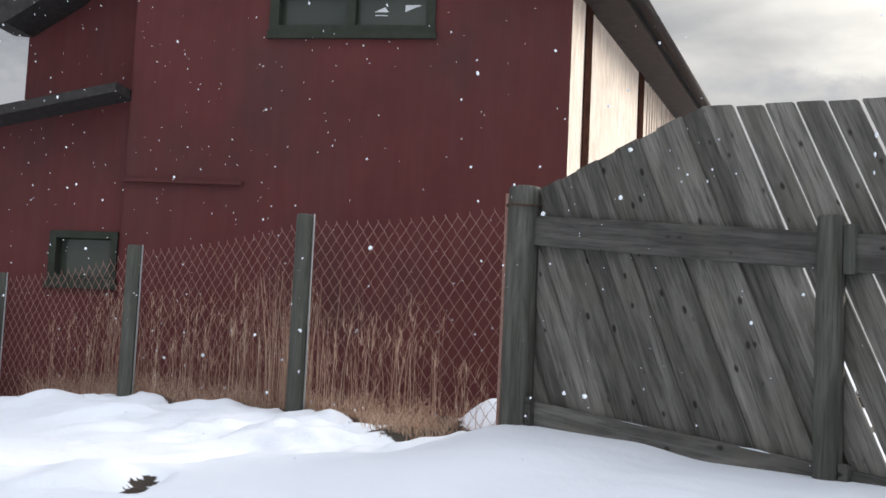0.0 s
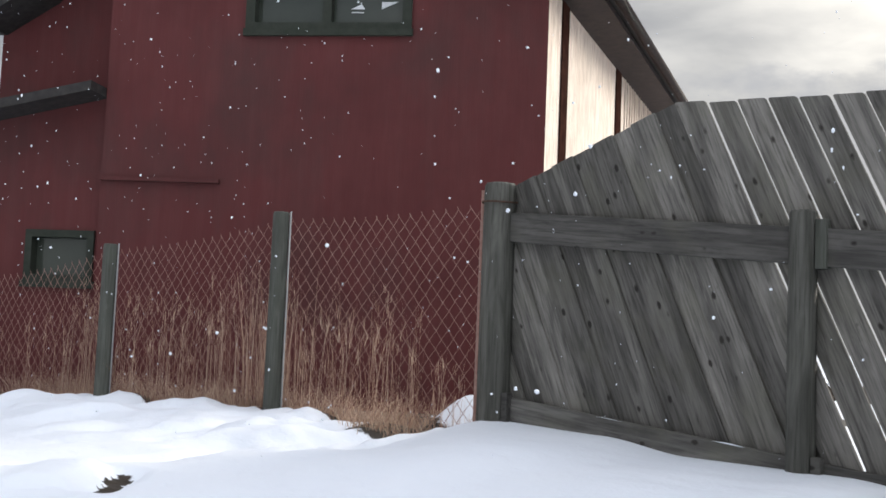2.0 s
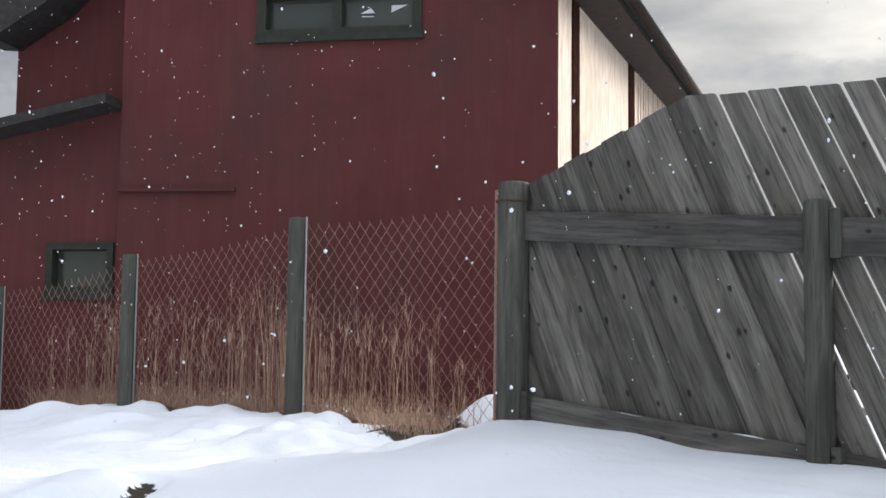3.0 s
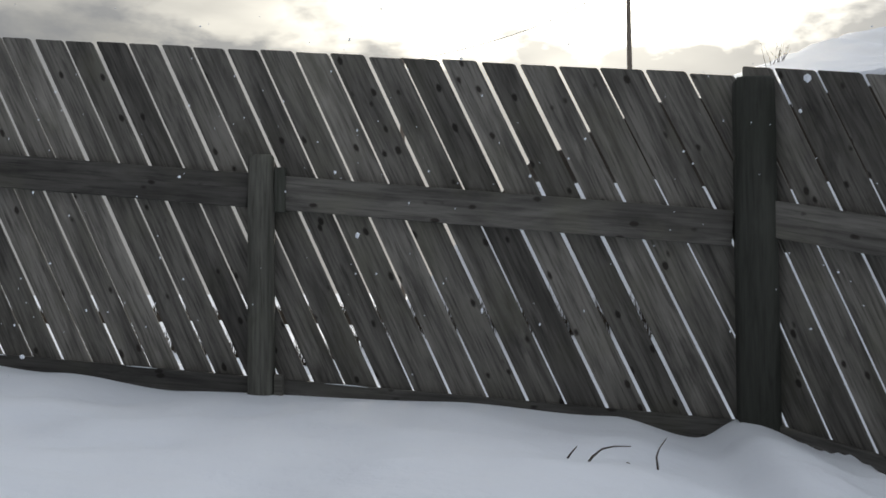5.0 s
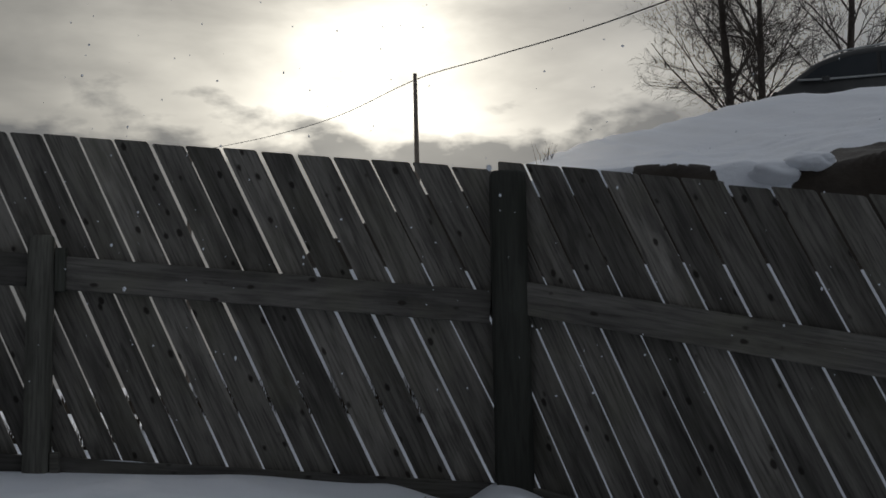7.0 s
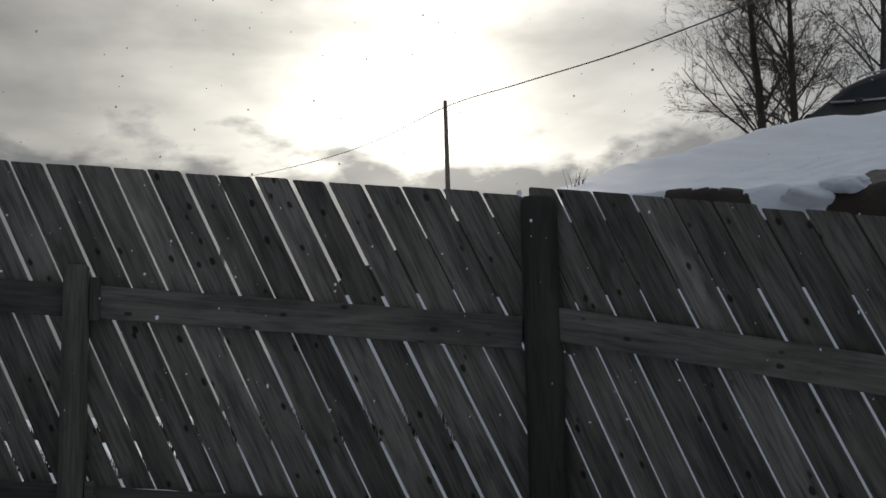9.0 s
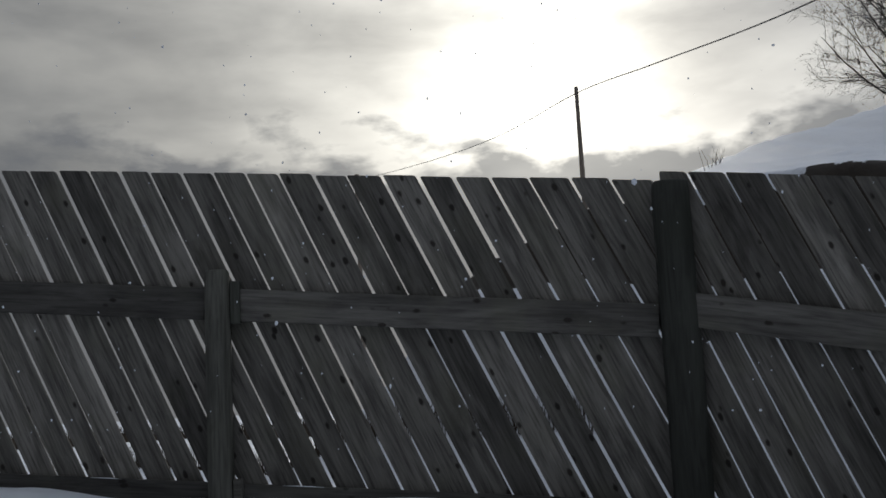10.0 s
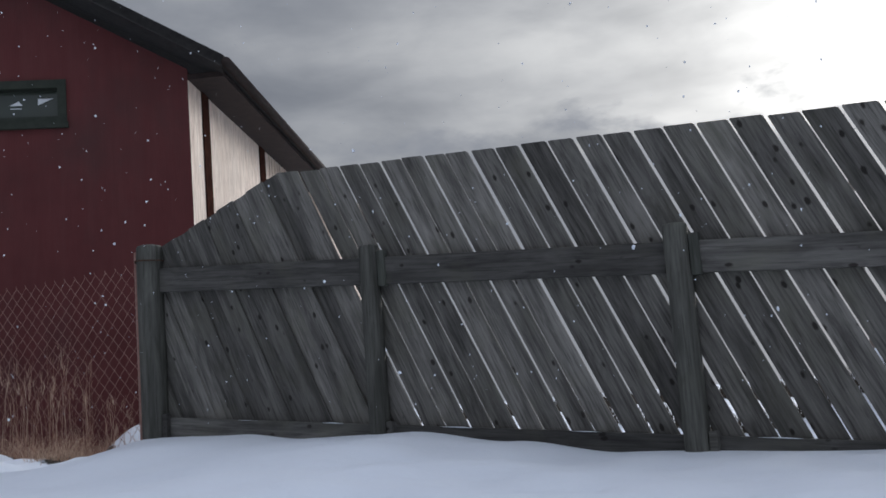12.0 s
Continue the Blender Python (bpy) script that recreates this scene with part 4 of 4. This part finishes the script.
scr = []
for i in range(9000):
    x = rg.uniform(-9, 9)
    y = 10.5 + rg.uniform(0, 3)
    z = ground_z(x, y)
    if z > 1.2:
        continue
    scr.append((x, y, z - 0.05, max(0.78 + 0.1 * noise.noise(Vector((x * 0.6, 0, 0))) - z, 0.2) * rg.uniform(0.6, 1.05), 0.012, rg.uniform(0.05, 0.4)))
for i in range(1500):   # a thin dead hedge on the rise just behind the boards
    x = rg.uniform(-2.2, 2.3)
    y = 0.5
    while ground_z(x, y) < 0.57 and y < 3.0:
        y += 0.06
    y += rg.uniform(0, 0.12)
    scr.append((x, y, ground_z(x, y) - 0.02, 0.26 * rg.uniform(0.5, 1.0), 0.005, rg.uniform(0.1, 0.5)))
tagged(blades("scrub", scr, "low dark leafless scrub on the flat beyond the fence", SCRUB), category="scrub")


def twigs(at, seed, n, size, label):
    rr = random.Random(seed)
    t = empty("twig", at, label=label, category="twig")
    for i in range(n):
        bm = bmesh.new()
        a = rr.uniform(0, 6.283)
        p = Vector((rr.uniform(-0.5, 0.5) * size, rr.uniform(-0.2, 0.2) * size, -0.03))
        pts = [p]
        d = Vector((math.cos(a), math.sin(a) * 0.5, rr.uniform(0.1, 0.7))).normalized()
        for s in range(4):
            d = (d + Vector((rr.uniform(-0.5, 0.5), rr.uniform(-0.4, 0.4), rr.uniform(-0.6, 0.2)))).normalized()
            pts.append(pts[-1] + d * size * rr.uniform(0.15, 0.3))
        tube(bm, pts, [0.006, 0.005, 0.004, 0.003, 0.002], 5)
        part("stem", bm, BARK, t)
    return t


for (x, y), sd_, n, sz, lb in (((1.70, -1.30), 2, 4, 0.26, "thin bent brown twigs poking out of the snow"), ((2.05, -1.25), 4, 2, 0.20, "short dead twigs poking out of the snow"),
                               ((-4.32, -2.64), 6, 4, 0.07, "dark dead weeds in a hollow of the snow")):
    twigs((x, y, ground_z(x, y)), sd_, n, sz, lb)


# ---- clumps of snow on the bank's lip ----
def snow_clump(at, size, seed):
    bm = bmesh.new()
    bmesh.ops.create_icosphere(bm, subdivisions=4, radius=1)
    for v in bm.verts:
        c = v.co.copy()
        k = 1 + 0.28 * noise.noise(c * 1.3 + Vector((seed, 0, 0))) + 0.10 * noise.noise(c * 3.5 + Vector((0, seed, 0)))
        v.co = Vector((c.x * size[0], c.y * size[1], c.z * size[2])) * k
    ob = part("snow_clump", bm, SNOW, None, smooth=True)
    ob.location = at
    return tagged(ob, "rounded clump of snow sagging over the bank's edge", "snow clump", "snow clumps on the bank")


for i, (p, sz) in enumerate((((5.34, 2.74, 2.555), (0.22, 0.18, 0.105)), ((5.62, 2.70, 2.64), (0.23, 0.18, 0.10)))):
    snow_clump(p, sz, i * 3.7)


# ---- thin ridges of snow on the lower rails ----
def snow_ridge(x0, x1, seed):
    rr = random.Random(seed)
    at = (x0, -0.012, low_rail_top(x0))
    bm = bmesh.new()
    n = int((x1 - x0) / 0.04)
    rows_ = []
    for q in range(n + 1):
        x = (x1 - x0) * q / n
        z = low_rail_top(x0 + x) - at[2] - 0.002
        k = max(0.15, 0.5 + 0.9 * noise.noise(Vector((x * 4 + seed, 0, 0)))) * min(1, q / 2, (n - q) / 2) + 0.05
        rows_.append([bm.verts.new((x, y * (0.4 + 0.6 * k), z + h * k)) for y, h in ((-0.016, 0), (-0.012, 0.006), (0.0, 0.009), (0.011, 0.007), (0.016, 0))])
    for a, b in zip(rows_, rows_[1:]):
        for q in range(4):
            bm.faces.new((a[q], b[q], b[q + 1], a[q + 1]))
        bm.faces.new((a[4], b[4], b[0], a[0]))
    bm.faces.new(rows_[0]), bm.faces.new(rows_[-1][::-1])
    ob = part("snow_ridge", bm, SNOW, None, smooth=True)
    ob.location = at
    return tagged(ob, "thin ridge of snow lying on the fence's lower rail", "snow ridge", "snow ridges on the fence rails")


for x0, x1, sd_ in ((-3.55, -3.35, 1.0), (-2.75, -2.55, 5.0), (-1.75, -1.5, 9.0), (-0.8, -0.6, 13.0), (0.35, 0.6, 17.0)):
    snow_ridge(x0, x1, int(sd_))


# ---- snow in the air ----
def ico():
    bm = bmesh.new()
    bmesh.ops.create_icosphere(bm, subdivisions=1, radius=1)
    v, f = [tuple(q.co) for q in bm.verts], [tuple(q.index for q in g.verts) for g in bm.faces]
    bm.free()
    return v, f


ICO_V, ICO_F = ico()


def flakes():
    rr = random.Random(77)
    verts, faces = [], []
    for i in range(1500):
        u = rr.random()
        x, y, z = rr.uniform(-8.5, 4.5), rr.uniform(-4.2, -0.25), rr.uniform(0.75, 3.9)
        r = rr.uniform(0.0016, 0.004) if u < 0.93 else rr.uniform(0.0045, 0.0065)
        n = len(verts)
        sx, sy, sz = rr.uniform(0.7, 1.2), rr.uniform(0.7, 1.2), rr.uniform(0.8, 1.5)
        for d in ICO_V:
            k = r * rr.uniform(0.8, 1.2)
            verts.append((x + d[0] * k * sx, y + d[1] * k * sy, z + d[2] * k * sz))
        faces += [tuple(n + q for q in f) for f in ICO_F]
    me = bpy.data.meshes.new("snowflakes")
    me.from_pydata(verts, [], faces)
    me.materials.append(SNOW)
    return tagged(new("snowflakes", me), "small white snowflakes drifting in the air", "snowflake", kind="stuff")


flakes()
